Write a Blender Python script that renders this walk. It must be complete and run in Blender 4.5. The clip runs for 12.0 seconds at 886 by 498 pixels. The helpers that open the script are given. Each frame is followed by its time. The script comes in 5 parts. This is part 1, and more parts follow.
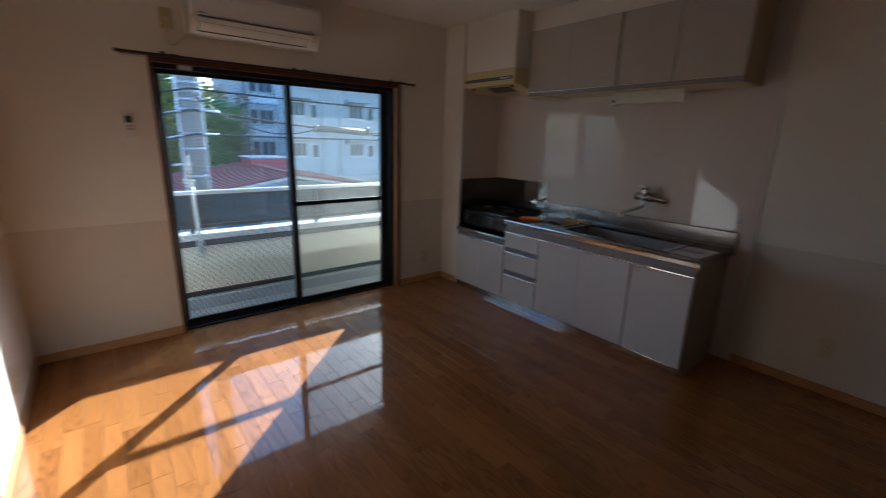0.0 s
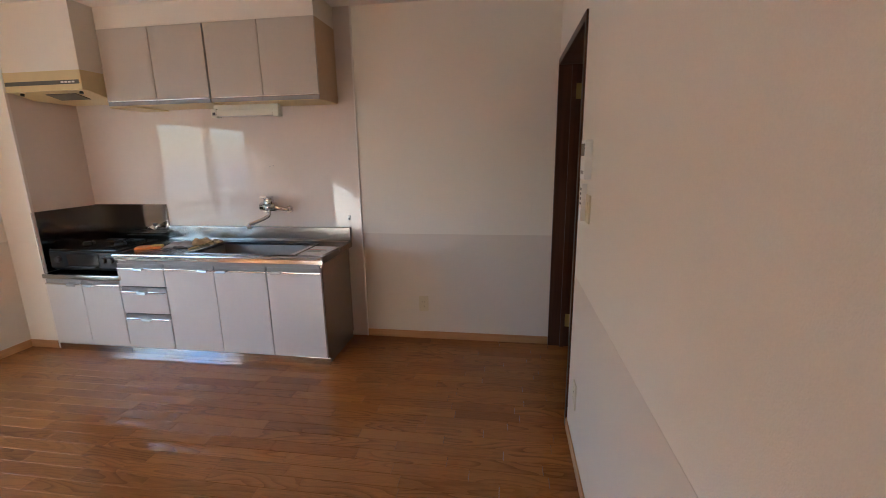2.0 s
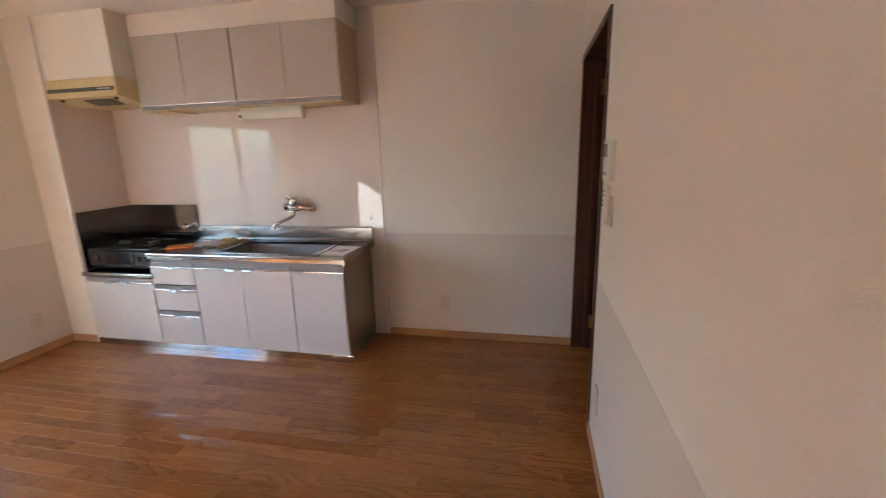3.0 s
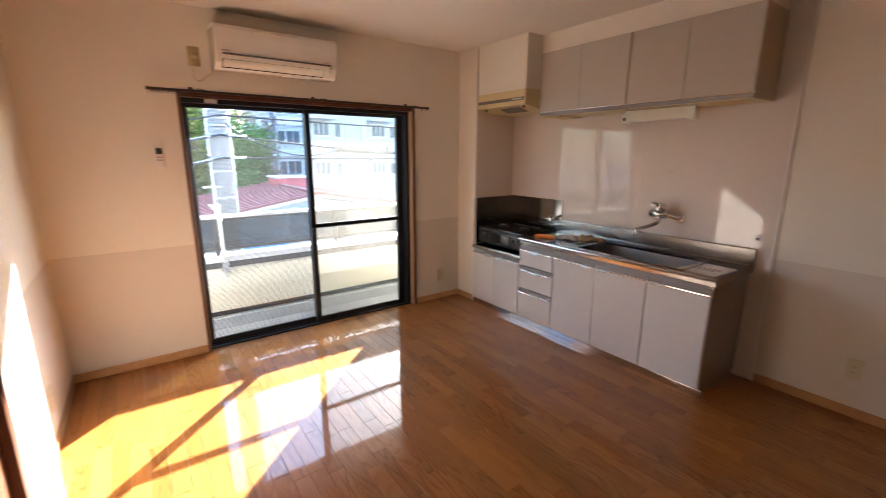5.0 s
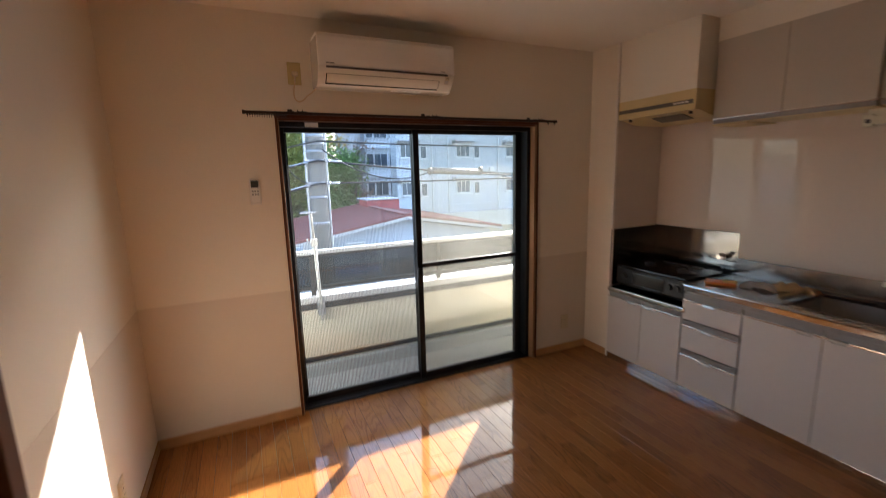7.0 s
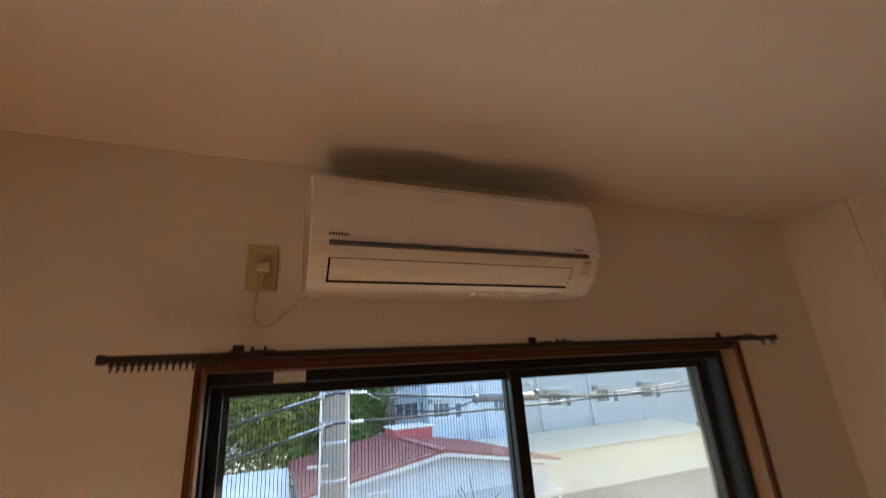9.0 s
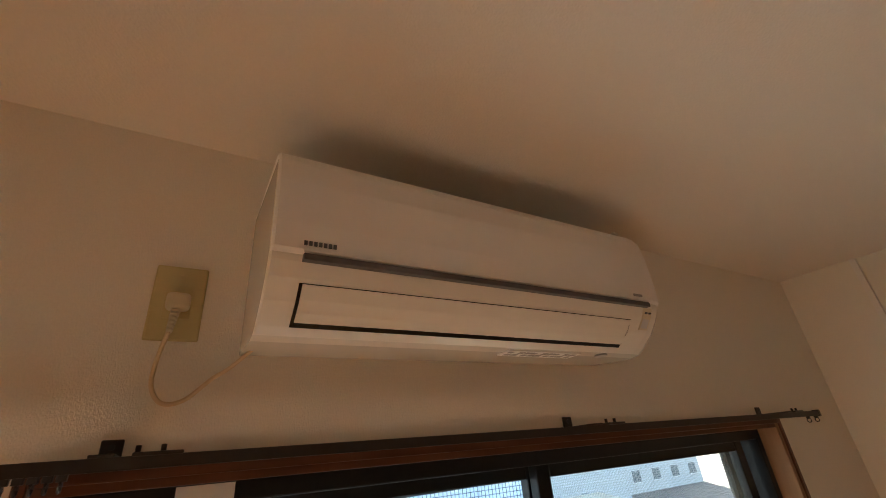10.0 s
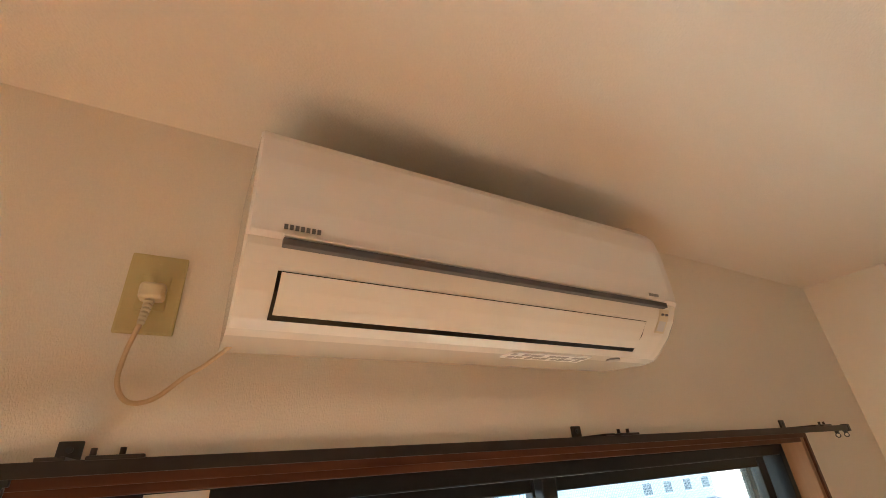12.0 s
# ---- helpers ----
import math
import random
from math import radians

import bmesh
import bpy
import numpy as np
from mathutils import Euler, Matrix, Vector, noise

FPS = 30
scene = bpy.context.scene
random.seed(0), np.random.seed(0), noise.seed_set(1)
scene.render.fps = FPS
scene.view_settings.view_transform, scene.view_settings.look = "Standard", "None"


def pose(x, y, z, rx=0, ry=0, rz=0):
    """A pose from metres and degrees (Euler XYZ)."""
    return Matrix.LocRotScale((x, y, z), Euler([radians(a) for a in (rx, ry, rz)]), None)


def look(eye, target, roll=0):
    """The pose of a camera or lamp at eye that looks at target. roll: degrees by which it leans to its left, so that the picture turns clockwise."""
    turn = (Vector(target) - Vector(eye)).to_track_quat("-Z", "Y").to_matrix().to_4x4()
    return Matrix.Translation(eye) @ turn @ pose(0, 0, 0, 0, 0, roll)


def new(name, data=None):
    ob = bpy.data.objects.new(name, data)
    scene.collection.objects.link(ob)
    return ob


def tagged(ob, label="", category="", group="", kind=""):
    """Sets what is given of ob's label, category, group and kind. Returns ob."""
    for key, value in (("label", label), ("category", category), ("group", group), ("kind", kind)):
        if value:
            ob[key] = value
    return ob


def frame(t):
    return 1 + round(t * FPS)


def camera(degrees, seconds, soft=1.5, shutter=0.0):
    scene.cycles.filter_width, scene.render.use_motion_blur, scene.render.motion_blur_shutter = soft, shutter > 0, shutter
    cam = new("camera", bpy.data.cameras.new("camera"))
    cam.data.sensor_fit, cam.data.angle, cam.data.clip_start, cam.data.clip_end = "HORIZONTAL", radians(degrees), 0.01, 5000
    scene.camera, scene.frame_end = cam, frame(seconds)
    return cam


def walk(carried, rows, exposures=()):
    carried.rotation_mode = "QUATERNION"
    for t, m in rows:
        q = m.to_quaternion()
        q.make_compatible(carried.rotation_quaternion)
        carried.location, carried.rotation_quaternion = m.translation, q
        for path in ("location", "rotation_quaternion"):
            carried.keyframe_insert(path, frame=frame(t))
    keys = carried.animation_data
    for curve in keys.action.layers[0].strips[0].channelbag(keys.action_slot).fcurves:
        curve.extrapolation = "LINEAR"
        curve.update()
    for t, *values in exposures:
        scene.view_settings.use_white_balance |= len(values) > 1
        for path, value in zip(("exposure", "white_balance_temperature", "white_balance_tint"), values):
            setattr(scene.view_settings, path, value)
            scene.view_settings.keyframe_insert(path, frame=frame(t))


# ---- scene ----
cam = camera(92.4, 12.0, soft=0.75, shutter=0.5)
PATH = [
    (0, (1.154, 0.587, 1.446), (2.371, 2.093, 0.944), 1.6),
    (0.5, (1.164, 0.513, 1.395), (2.717, 1.695, 0.956), 0.9),
    (1, (1.234, 0.443, 1.42), (3.014, 1.229, 0.958), 0.4),
    (1.5, (1.259, 0.375, 1.422), (3.15, 0.85, 0.979), -0.3),
    (2, (1.289, 0.311, 1.441), (3.218, 0.604, 1.006), -0.9),
    (2.5, (1.31, 0.281, 1.456), (3.241, 0.559, 1.013), -1.1),
    (2.7, (1.313, 0.276, 1.462), (3.239, 0.574, 1.014), -1.3),
    (4.3, (1.235, 0.451, 1.487), (2.721, 1.718, 1.052), -0.3),
    (4.5, (1.223, 0.467, 1.493), (2.62, 1.83, 1.056), 0.0),
    (5, (1.188, 0.513, 1.5), (2.326, 2.098, 1.061), 0.1),
    (5.5, (1.192, 0.527, 1.494), (2.114, 2.246, 1.053), 0.4),
    (6, (1.273, 0.578, 1.501), (2.091, 2.347, 1.053), 1.7),
    (6.5, (1.276, 0.819, 1.479), (2.084, 2.585, 1.001), 0.3),
    (6.7, (1.265, 1.001, 1.496), (2.092, 2.768, 1.054), -1.2),
    (8.3, (1.481, 2.373, 1.758), (2.258, 4.204, 1.975), -2.3),
    (8.5, (1.513, 2.51, 1.749), (2.296, 4.313, 2.126), -3.1),
    (9, (1.648, 2.846, 1.805), (2.379, 4.602, 2.426), -4.05),
    (9.5, (1.645, 3.102, 1.863), (2.559, 4.682, 2.684), -5.1),
    (10, (1.648, 3.253, 1.881), (2.602, 4.776, 2.757), -5.4),
    (10.5, (1.669, 3.279, 1.887), (2.625, 4.778, 2.804), -4.7),
    (11, (1.682, 3.287, 1.884), (2.633, 4.795, 2.791), -4.8),
    (11.5, (1.69, 3.288, 1.884), (2.616, 4.814, 2.788), -4.5),
    (12, (1.697, 3.3, 1.883), (2.607, 4.833, 2.79), -4.2),
]
EXPOSURES = [
    (0, 2.86, 4900, 3), (0.5, 3.1, 5000, 4), (1, 3.6, 5100, 4), (1.5, 4.48, 5090, 5), (2, 4.98, 5120, 4), (2.5, 5.18, 5120, 4), (4.3, 4.96, 5830, 9), (5, 4.61, 5930, 12),
    (5.5, 4.36, 5980, 13), (6, 4.01, 6080, 13), (6.5, 3.71, 6080, 12), (8.5, 3.49, 6520, 9), (9.5, 3.59, 6420, 6), (10.5, 4.15, 6080, 1), (11, 4.45, 5920, 0), (12, 4.9, 5870, -1)]
walk(cam, [(t, look(eye, target, roll)) for t, eye, target, roll in PATH], EXPOSURES)


# ---- world, sun ----
AZ = radians(45.0)          # the sun stands between +x and +y
ELEV = radians(24.3)
world = bpy.data.worlds.new("world")
scene.world = world
world.use_nodes = True
wn = world.node_tree.nodes
sky = wn.new("ShaderNodeTexSky")
sky.sky_type = "NISHITA"
sky.sun_disc = False
sky.sun_elevation, sky.sun_rotation = ELEV, AZ
sky.air_density, sky.dust_density = 1.0, 1.4
world.node_tree.links.new(sky.outputs[0], wn["Background"].inputs[0])
wn["Background"].inputs[1].default_value = 0.105

sun = new("sun", bpy.data.lights.new("sun", "SUN"))
sun.data.energy, sun.data.angle, sun.data.color = 4.3, radians(0.55), (1.0, 0.94, 0.85)
sun_from = Vector((math.sin(AZ) * math.cos(ELEV), math.cos(AZ) * math.cos(ELEV), math.sin(ELEV)))
sun.matrix_world = look(sun_from * 30, (0, 0, 0))


# ---- materials ----
def material(name, colour, rough=0.5, metal=0.0, spread=0.12, grain=30.0, coarse=1.5, bump=0.0, stretch=(1, 1, 1),
             coat=0.0, vary=0.0, wear=0.0, spec=0.5):
    """A surface with fine and coarse variation, in metres; vary: by piece; wear: how far the gloss wanders."""
    m = bpy.data.materials.new(name)
    m.use_nodes = True
    nodes, links = m.node_tree.nodes, m.node_tree.links
    shader = nodes["Principled BSDF"]
    where = nodes.new("ShaderNodeTexCoord")
    mapping = nodes.new("ShaderNodeMapping")
    mapping.inputs["Scale"].default_value = stretch
    links.new(where.outputs["Object"], mapping.inputs[0])
    fine, broad = nodes.new("ShaderNodeTexNoise"), nodes.new("ShaderNodeTexNoise")
    for n, s, d in ((fine, grain, 6), (broad, coarse, 4)):
        n.inputs["Scale"].default_value, n.inputs["Detail"].default_value = s, d
        links.new(mapping.outputs[0], n.inputs["Vector"])
    add = nodes.new("ShaderNodeMath")
    add.operation = "ADD"
    links.new(fine.outputs[0], add.inputs[0])
    links.new(broad.outputs[0], add.inputs[1])
    ramp = nodes.new("ShaderNodeMapRange")
    ramp.inputs[1].default_value, ramp.inputs[2].default_value = 0.6, 1.4
    ramp.inputs[3].default_value, ramp.inputs[4].default_value = 1 - spread, 1 + spread
    links.new(add.outputs[0], ramp.inputs[0])
    value = ramp.outputs[0]
    if vary:
        info = nodes.new("ShaderNodeObjectInfo")
        by = nodes.new("ShaderNodeMapRange")
        by.inputs[3].default_value, by.inputs[4].default_value = 1 - vary, 1 + vary
        links.new(info.outputs["Random"], by.inputs[0])
        times = nodes.new("ShaderNodeMath")
        times.operation = "MULTIPLY"
        links.new(value, times.inputs[0])
        links.new(by.outputs[0], times.inputs[1])
        value = times.outputs[0]
    scale = nodes.new("ShaderNodeVectorMath")
    scale.operation = "SCALE"
    scale.inputs[0].default_value = colour
    links.new(value, scale.inputs["Scale"])
    links.new(scale.outputs[0], shader.inputs["Base Color"])
    shader.inputs["Roughness"].default_value = rough
    shader.inputs["Metallic"].default_value = metal
    shader.inputs["Coat Weight"].default_value = coat
    shader.inputs["Coat Roughness"].default_value = 0.105
    shader.inputs["Specular IOR Level"].default_value = spec
    if wear:
        gloss = nodes.new("ShaderNodeMapRange")
        gloss.inputs[1].default_value, gloss.inputs[2].default_value = 0.3, 0.7
        gloss.inputs[3].default_value, gloss.inputs[4].default_value = max(0.02, rough - wear), rough + wear
        links.new(broad.outputs[0], gloss.inputs[0])
        links.new(gloss.outputs[0], shader.inputs["Roughness"])
    if bump:
        b = nodes.new("ShaderNodeBump")
        b.inputs["Strength"].default_value, b.inputs["Distance"].default_value = bump, 0.002
        links.new(fine.outputs[0], b.inputs["Height"])
        links.new(b.outputs[0], shader.inputs["Normal"])
    return m


def glass_material(name, tint, dust=0.0, dust_colour=(0.9, 0.88, 0.8)):
    """Thin glass: clear with a Fresnel gloss; dust scatters the daylight that falls through."""
    m = bpy.data.materials.new(name)
    m.use_nodes = True
    nodes, links = m.node_tree.nodes, m.node_tree.links
    nodes.remove(nodes["Principled BSDF"])
    clear, gloss, mix, fres = (nodes.new("ShaderNode" + n) for n in ("BsdfTransparent", "BsdfGlossy", "MixShader", "LayerWeight"))
    clear.inputs[0].default_value = (*tint, 1)
    gloss.inputs["Roughness"].default_value = 0.01
    fres.inputs[0].default_value = 0.5
    power, lift = nodes.new("ShaderNodeMath"), nodes.new("ShaderNodeMath")
    power.operation, lift.operation = "POWER", "MULTIPLY_ADD"
    power.inputs[1].default_value, lift.inputs[1].default_value, lift.inputs[2].default_value = 5.0, 0.9, 0.04
    links.new(fres.outputs["Facing"], power.inputs[0])
    links.new(power.outputs[0], lift.inputs[0])
    links.new(lift.outputs[0], mix.inputs[0])
    links.new(clear.outputs[0], mix.inputs[1])
    links.new(gloss.outputs[0], mix.inputs[2])
    last = mix
    if dust:
        haze, both, spots, amount = (nodes.new("ShaderNode" + n) for n in ("BsdfTranslucent", "MixShader", "TexNoise", "MapRange"))
        haze.inputs[0].default_value = (*dust_colour, 1)
        spots.inputs["Scale"].default_value, spots.inputs["Detail"].default_value = 3.0, 5
        amount.inputs[3].default_value, amount.inputs[4].default_value = dust * 0.7, dust * 1.3
        links.new(spots.outputs[0], amount.inputs[0])
        links.new(amount.outputs[0], both.inputs[0])
        links.new(mix.outputs[0], both.inputs[1])
        links.new(haze.outputs[0], both.inputs[2])
        last = both
    links.new(last.outputs[0], nodes["Material Output"].inputs[0])
    return m


def wood_material(name, dark, light, rough, along=(8.0, 0.5, 8.0), vary=0.14, coat=0.0, ring=3.0, figure=0.2, island=False):
    """Wood whose grain runs along the axis with the small scale; each piece is shifted and toned by chance."""
    m = bpy.data.materials.new(name)
    m.use_nodes = True
    nodes, links = m.node_tree.nodes, m.node_tree.links
    shader = nodes["Principled BSDF"]
    where, info, mapping = (nodes.new("ShaderNode" + n) for n in ("TexCoord", "NewGeometry" if island else "ObjectInfo", "Mapping"))
    chance = info.outputs["Random Per Island" if island else "Random"]
    shift = nodes.new("ShaderNodeVectorMath")
    shift.operation = "SCALE"
    shift.inputs[0].default_value = (7.0, 13.0, 5.0)
    links.new(chance, shift.inputs["Scale"])
    links.new(where.outputs["Object"], mapping.inputs[0])
    links.new(shift.outputs[0], mapping.inputs["Location"])
    mapping.inputs["Scale"].default_value = along
    wave, fine = nodes.new("ShaderNodeTexWave"), nodes.new("ShaderNodeTexNoise")
    wave.bands_direction = "X"
    wave.inputs["Scale"].default_value, wave.inputs["Distortion"].default_value = ring, 8.0
    wave.inputs["Detail"].default_value, wave.inputs["Detail Scale"].default_value = 2.0, 0.6
    fine.inputs["Scale"].default_value, fine.inputs["Detail"].default_value = 5.0, 7.0
    for n in (wave, fine):
        links.new(mapping.outputs[0], n.inputs["Vector"])
    blend = nodes.new("ShaderNodeMath")
    blend.operation = "MULTIPLY_ADD"
    blend.inputs[1].default_value = figure
    links.new(wave.outputs["Fac"], blend.inputs[0])
    half = nodes.new("ShaderNodeMath")
    half.operation = "MULTIPLY"
    half.inputs[1].default_value = 1 - figure
    links.new(fine.outputs[0], half.inputs[0])
    links.new(half.outputs[0], blend.inputs[2])
    ramp = nodes.new("ShaderNodeValToRGB")
    ramp.color_ramp.elements[0].position, ramp.color_ramp.elements[1].position = 0.2, 0.8
    ramp.color_ramp.elements[0].color, ramp.color_ramp.elements[1].color = (*dark, 1), (*light, 1)
    links.new(blend.outputs[0], ramp.inputs[0])
    by = nodes.new("ShaderNodeMapRange")
    by.inputs[3].default_value, by.inputs[4].default_value = 1 - vary, 1 + vary
    links.new(chance, by.inputs[0])
    tone = nodes.new("ShaderNodeVectorMath")
    tone.operation = "SCALE"
    links.new(ramp.outputs[0], tone.inputs[0])
    links.new(by.outputs[0], tone.inputs["Scale"])
    links.new(tone.outputs[0], shader.inputs["Base Color"])
    smear = nodes.new("ShaderNodeTexNoise")
    smear.inputs["Scale"].default_value = 2.2
    links.new(where.outputs["Object"], smear.inputs["Vector"])
    gloss = nodes.new("ShaderNodeMapRange")
    gloss.inputs[3].default_value, gloss.inputs[4].default_value = rough * 0.7, rough * 1.3
    links.new(smear.outputs[0], gloss.inputs[0])
    links.new(gloss.outputs[0], shader.inputs["Roughness"])
    shader.inputs["Coat Weight"].default_value = coat
    shader.inputs["Coat Roughness"].default_value = 0.04
    shader.inputs["Coat IOR"].default_value = 1.62
    shader.inputs["Specular IOR Level"].default_value = 0.2
    b = nodes.new("ShaderNodeBump")
    b.inputs["Strength"].default_value, b.inputs["Distance"].default_value = 0.05, 0.001
    links.new(blend.outputs[0], b.inputs["Height"])
    links.new(b.outputs[0], shader.inputs["Normal"])
    return m


def floor_material(name, island=False):
    """Lacquered oak boards along y: an even honey tone, thin growth lines that bend into arches, fine pores; each board shifted and toned by chance."""
    m = bpy.data.materials.new(name)
    m.use_nodes = True
    nodes, links = m.node_tree.nodes, m.node_tree.links
    shader = nodes["Principled BSDF"]

    def node(kind, **inputs):
        n = nodes.new("ShaderNode" + kind)
        for key, value in inputs.items():
            n.inputs[key.replace("_", " ")].default_value = value
        return n

    def ranged(source, a, b, low, high):
        n = nodes.new("ShaderNodeMapRange")
        for k, v in ((1, a), (2, b), (3, low), (4, high)):
            n.inputs[k].default_value = v
        links.new(source, n.inputs[0])
        return n.outputs[0]

    def times(a, b):
        n = nodes.new("ShaderNodeMath")
        n.operation = "MULTIPLY"
        links.new(a, n.inputs[0])
        links.new(b, n.inputs[1])
        return n.outputs[0]
    where = node("TexCoord")
    chance = node("NewGeometry").outputs["Random Per Island"] if island else node("ObjectInfo").outputs["Random"]
    shift = nodes.new("ShaderNodeVectorMath")
    shift.operation = "SCALE"
    shift.inputs[0].default_value = (17.0, 23.0, 5.0)
    links.new(chance, shift.inputs["Scale"])
    maps = []
    for scale in ((1.0, 0.13, 1.0), (1.0, 0.035, 1.0)):
        mp = node("Mapping", Scale=scale)
        links.new(where.outputs["Object"], mp.inputs[0])
        links.new(shift.outputs[0], mp.inputs["Location"])
        maps.append(mp.outputs[0])
    # growth lines: contours of a stretched noise
    field = node("TexNoise", Scale=9.0, Detail=1.5, Roughness=0.45)
    links.new(maps[0], field.inputs["Vector"])
    rings = nodes.new("ShaderNodeMath")
    rings.operation = "MULTIPLY"
    rings.inputs[1].default_value = 15.0
    links.new(field.outputs[0], rings.inputs[0])
    saw = nodes.new("ShaderNodeMath")
    saw.operation = "FRACT"
    links.new(rings.outputs[0], saw.inputs[0])
    thin = ranged(saw.outputs[0], 0.55, 1.0, 0.0, 1.0)
    amount = node("TexNoise", Scale=1.7, Detail=1.0)
    links.new(maps[0], amount.inputs["Vector"])
    line = ranged(times(thin, ranged(amount.outputs[0], 0.40, 0.62, 0.30, 1.0)), 0.0, 1.0, 1.02, 0.66)
    pores = node("TexNoise", Scale=420.0, Detail=3.0)
    links.new(maps[1], pores.inputs["Vector"])
    fleck = ranged(pores.outputs[0], 0.35, 0.70, 1.08, 0.86)
    cloud = node("TexNoise", Scale=3.0, Detail=2.0)
    links.new(maps[0], cloud.inputs["Vector"])
    value = times(times(line, fleck), times(ranged(cloud.outputs[0], 0.3, 0.7, 0.90, 1.10), ranged(chance, 0.0, 1.0, 0.86, 1.14)))
    tone = nodes.new("ShaderNodeValToRGB")
    tone.color_ramp.elements[0].position, tone.color_ramp.elements[1].position = 0.35, 1.0
    tone.color_ramp.elements[0].color, tone.color_ramp.elements[1].color = (0.130, 0.043, 0.008, 1), (0.385, 0.152, 0.037, 1)
    half = nodes.new("ShaderNodeMath")
    half.operation = "MULTIPLY"
    half.inputs[1].default_value = 0.86
    links.new(value, half.inputs[0])
    links.new(half.outputs[0], tone.inputs[0])
    links.new(tone.outputs[0], shader.inputs["Base Color"])
    smear = node("TexNoise", Scale=2.2)
    links.new(where.outputs["Object"], smear.inputs["Vector"])
    links.new(ranged(smear.outputs[0], 0.3, 0.7, 0.30, 0.42), shader.inputs["Roughness"])
    links.new(ranged(smear.outputs[0], 0.3, 0.7, 0.03, 0.065), shader.inputs["Coat Roughness"])
    shader.inputs["Coat Weight"].default_value = 1.0
    shader.inputs["Coat IOR"].default_value = 1.5
    shader.inputs["Specular IOR Level"].default_value = 0.05
    return m


M_PAPER = material("cream_wallpaper", (0.79, 0.735, 0.640), 0.8, spread=0.05, grain=480, coarse=0.8, bump=0.42, stretch=(1, 1, 0.6))
M_PAPER_LOW = material("beige_dado_wallpaper", (0.68, 0.610, 0.520), 0.8, spread=0.04, grain=420, coarse=0.8, bump=0.45, stretch=(1, 1, 0.6))
M_CEIL = material("ceiling_paper", (0.80, 0.755, 0.685), 0.85, spread=0.03, grain=260, coarse=0.6, bump=0.5)
M_PANEL = material("kitchen_panel", (0.70, 0.615, 0.555), 0.030, spread=0.02, grain=40, coarse=0.7, wear=0.006, spec=0.40)
M_FLOOR = floor_material("oak_floor")
M_FLOOR_REST = floor_material("oak_floor_rest", island=True)
M_BASE = wood_material("baseboard_wood", (0.42, 0.22, 0.09), (0.55, 0.31, 0.14), 0.4, (0.6, 0.6, 9))
M_CASE = wood_material("dark_casing_wood", (0.075, 0.028, 0.014), (0.14, 0.055, 0.028), 0.35, (9, 9, 0.6))
M_CASE_H = wood_material("dark_head_wood", (0.075, 0.028, 0.014), (0.14, 0.055, 0.028), 0.35, (0.6, 9, 9))
M_CASE_L = wood_material("lining_wood", (0.24, 0.135, 0.07), (0.36, 0.22, 0.125), 0.4, (9, 9, 0.6))
M_DOOR = wood_material("brown_door_board", (0.085, 0.036, 0.017), (0.125, 0.055, 0.026), 0.38, (9, 9, 0.5), ring=2.0)
M_DARKDOOR = wood_material("dark_door_board", (0.05, 0.02, 0.011), (0.095, 0.04, 0.02), 0.4, (9, 9, 0.5))
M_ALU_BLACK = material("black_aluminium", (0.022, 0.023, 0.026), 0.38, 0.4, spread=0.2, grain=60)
M_STEEL = material("stainless_steel", (0.29, 0.265, 0.245), 0.23, 1.0, spread=0.04, grain=90, coarse=3, stretch=(1, 0.15, 1), wear=0.05)
M_STEEL_DULL = material("dull_steel_edge", (0.52, 0.50, 0.475), 0.20, 1.0, spread=0.05, grain=90, coarse=3)
M_LIP = material("satin_aluminium_lip", (0.92, 0.91, 0.90), 0.20, 1.0, spread=0.03)
M_SPLASH = material("dark_reflecting_steel", (0.34, 0.315, 0.295), 0.11, 1.0, spread=0.08, grain=60, coarse=4, wear=0.05)
M_PLINTH = material("brushed_plinth", (0.60, 0.575, 0.55), 0.12, 1.0, spread=0.08, grain=60)
M_CHROME = material("chrome", (0.78, 0.78, 0.78), 0.07, 1.0, spread=0.02)
M_CABINET = material("white_cabinet_laminate", (0.63, 0.595, 0.575), 0.33, spread=0.02, grain=50, coarse=1)
M_CABINET_UP = material("grey_beige_laminate", (0.50, 0.45, 0.385), 0.36, spread=0.025, grain=50, coarse=1)
M_CARCASS = material("cabinet_side_board", (0.50, 0.36, 0.22), 0.45, spread=0.07, grain=40)
M_HANDLE = material("brushed_handle", (0.38, 0.365, 0.35), 0.28, 0.9, spread=0.05)
M_HOOD = material("aged_ivory_plastic", (0.66, 0.53, 0.27), 0.4, spread=0.06, grain=14, coarse=2)
M_LAMP = material("ivory_lamp_case", (0.74, 0.72, 0.60), 0.4, spread=0.03)
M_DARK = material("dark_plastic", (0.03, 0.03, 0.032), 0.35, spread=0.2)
M_BLACK = material("black_enamel", (0.012, 0.012, 0.013), 0.18, spread=0.3, wear=0.08)
M_WHITE = material("white_plastic", (0.80, 0.78, 0.74), 0.32, spread=0.02, grain=20)
M_ACWHITE = material("warm_white_abs", (0.80, 0.77, 0.73), 0.30, spread=0.015, grain=12, coarse=2)
M_ACCREAM = material("cream_white_abs", (0.78, 0.745, 0.67), 0.09, spread=0.015, grain=12, coarse=2)
M_SIDE = material("mirror_steel_side", (0.48, 0.40, 0.345), 0.12, 0.5, spread=0.05, grain=30, coarse=3, wear=0.03)
M_PLATE = material("yellowed_plate", (0.55, 0.46, 0.22), 0.45, spread=0.04, grain=18)
M_OUTLET = material("ivory_outlet", (0.62, 0.545, 0.38), 0.4, spread=0.04)
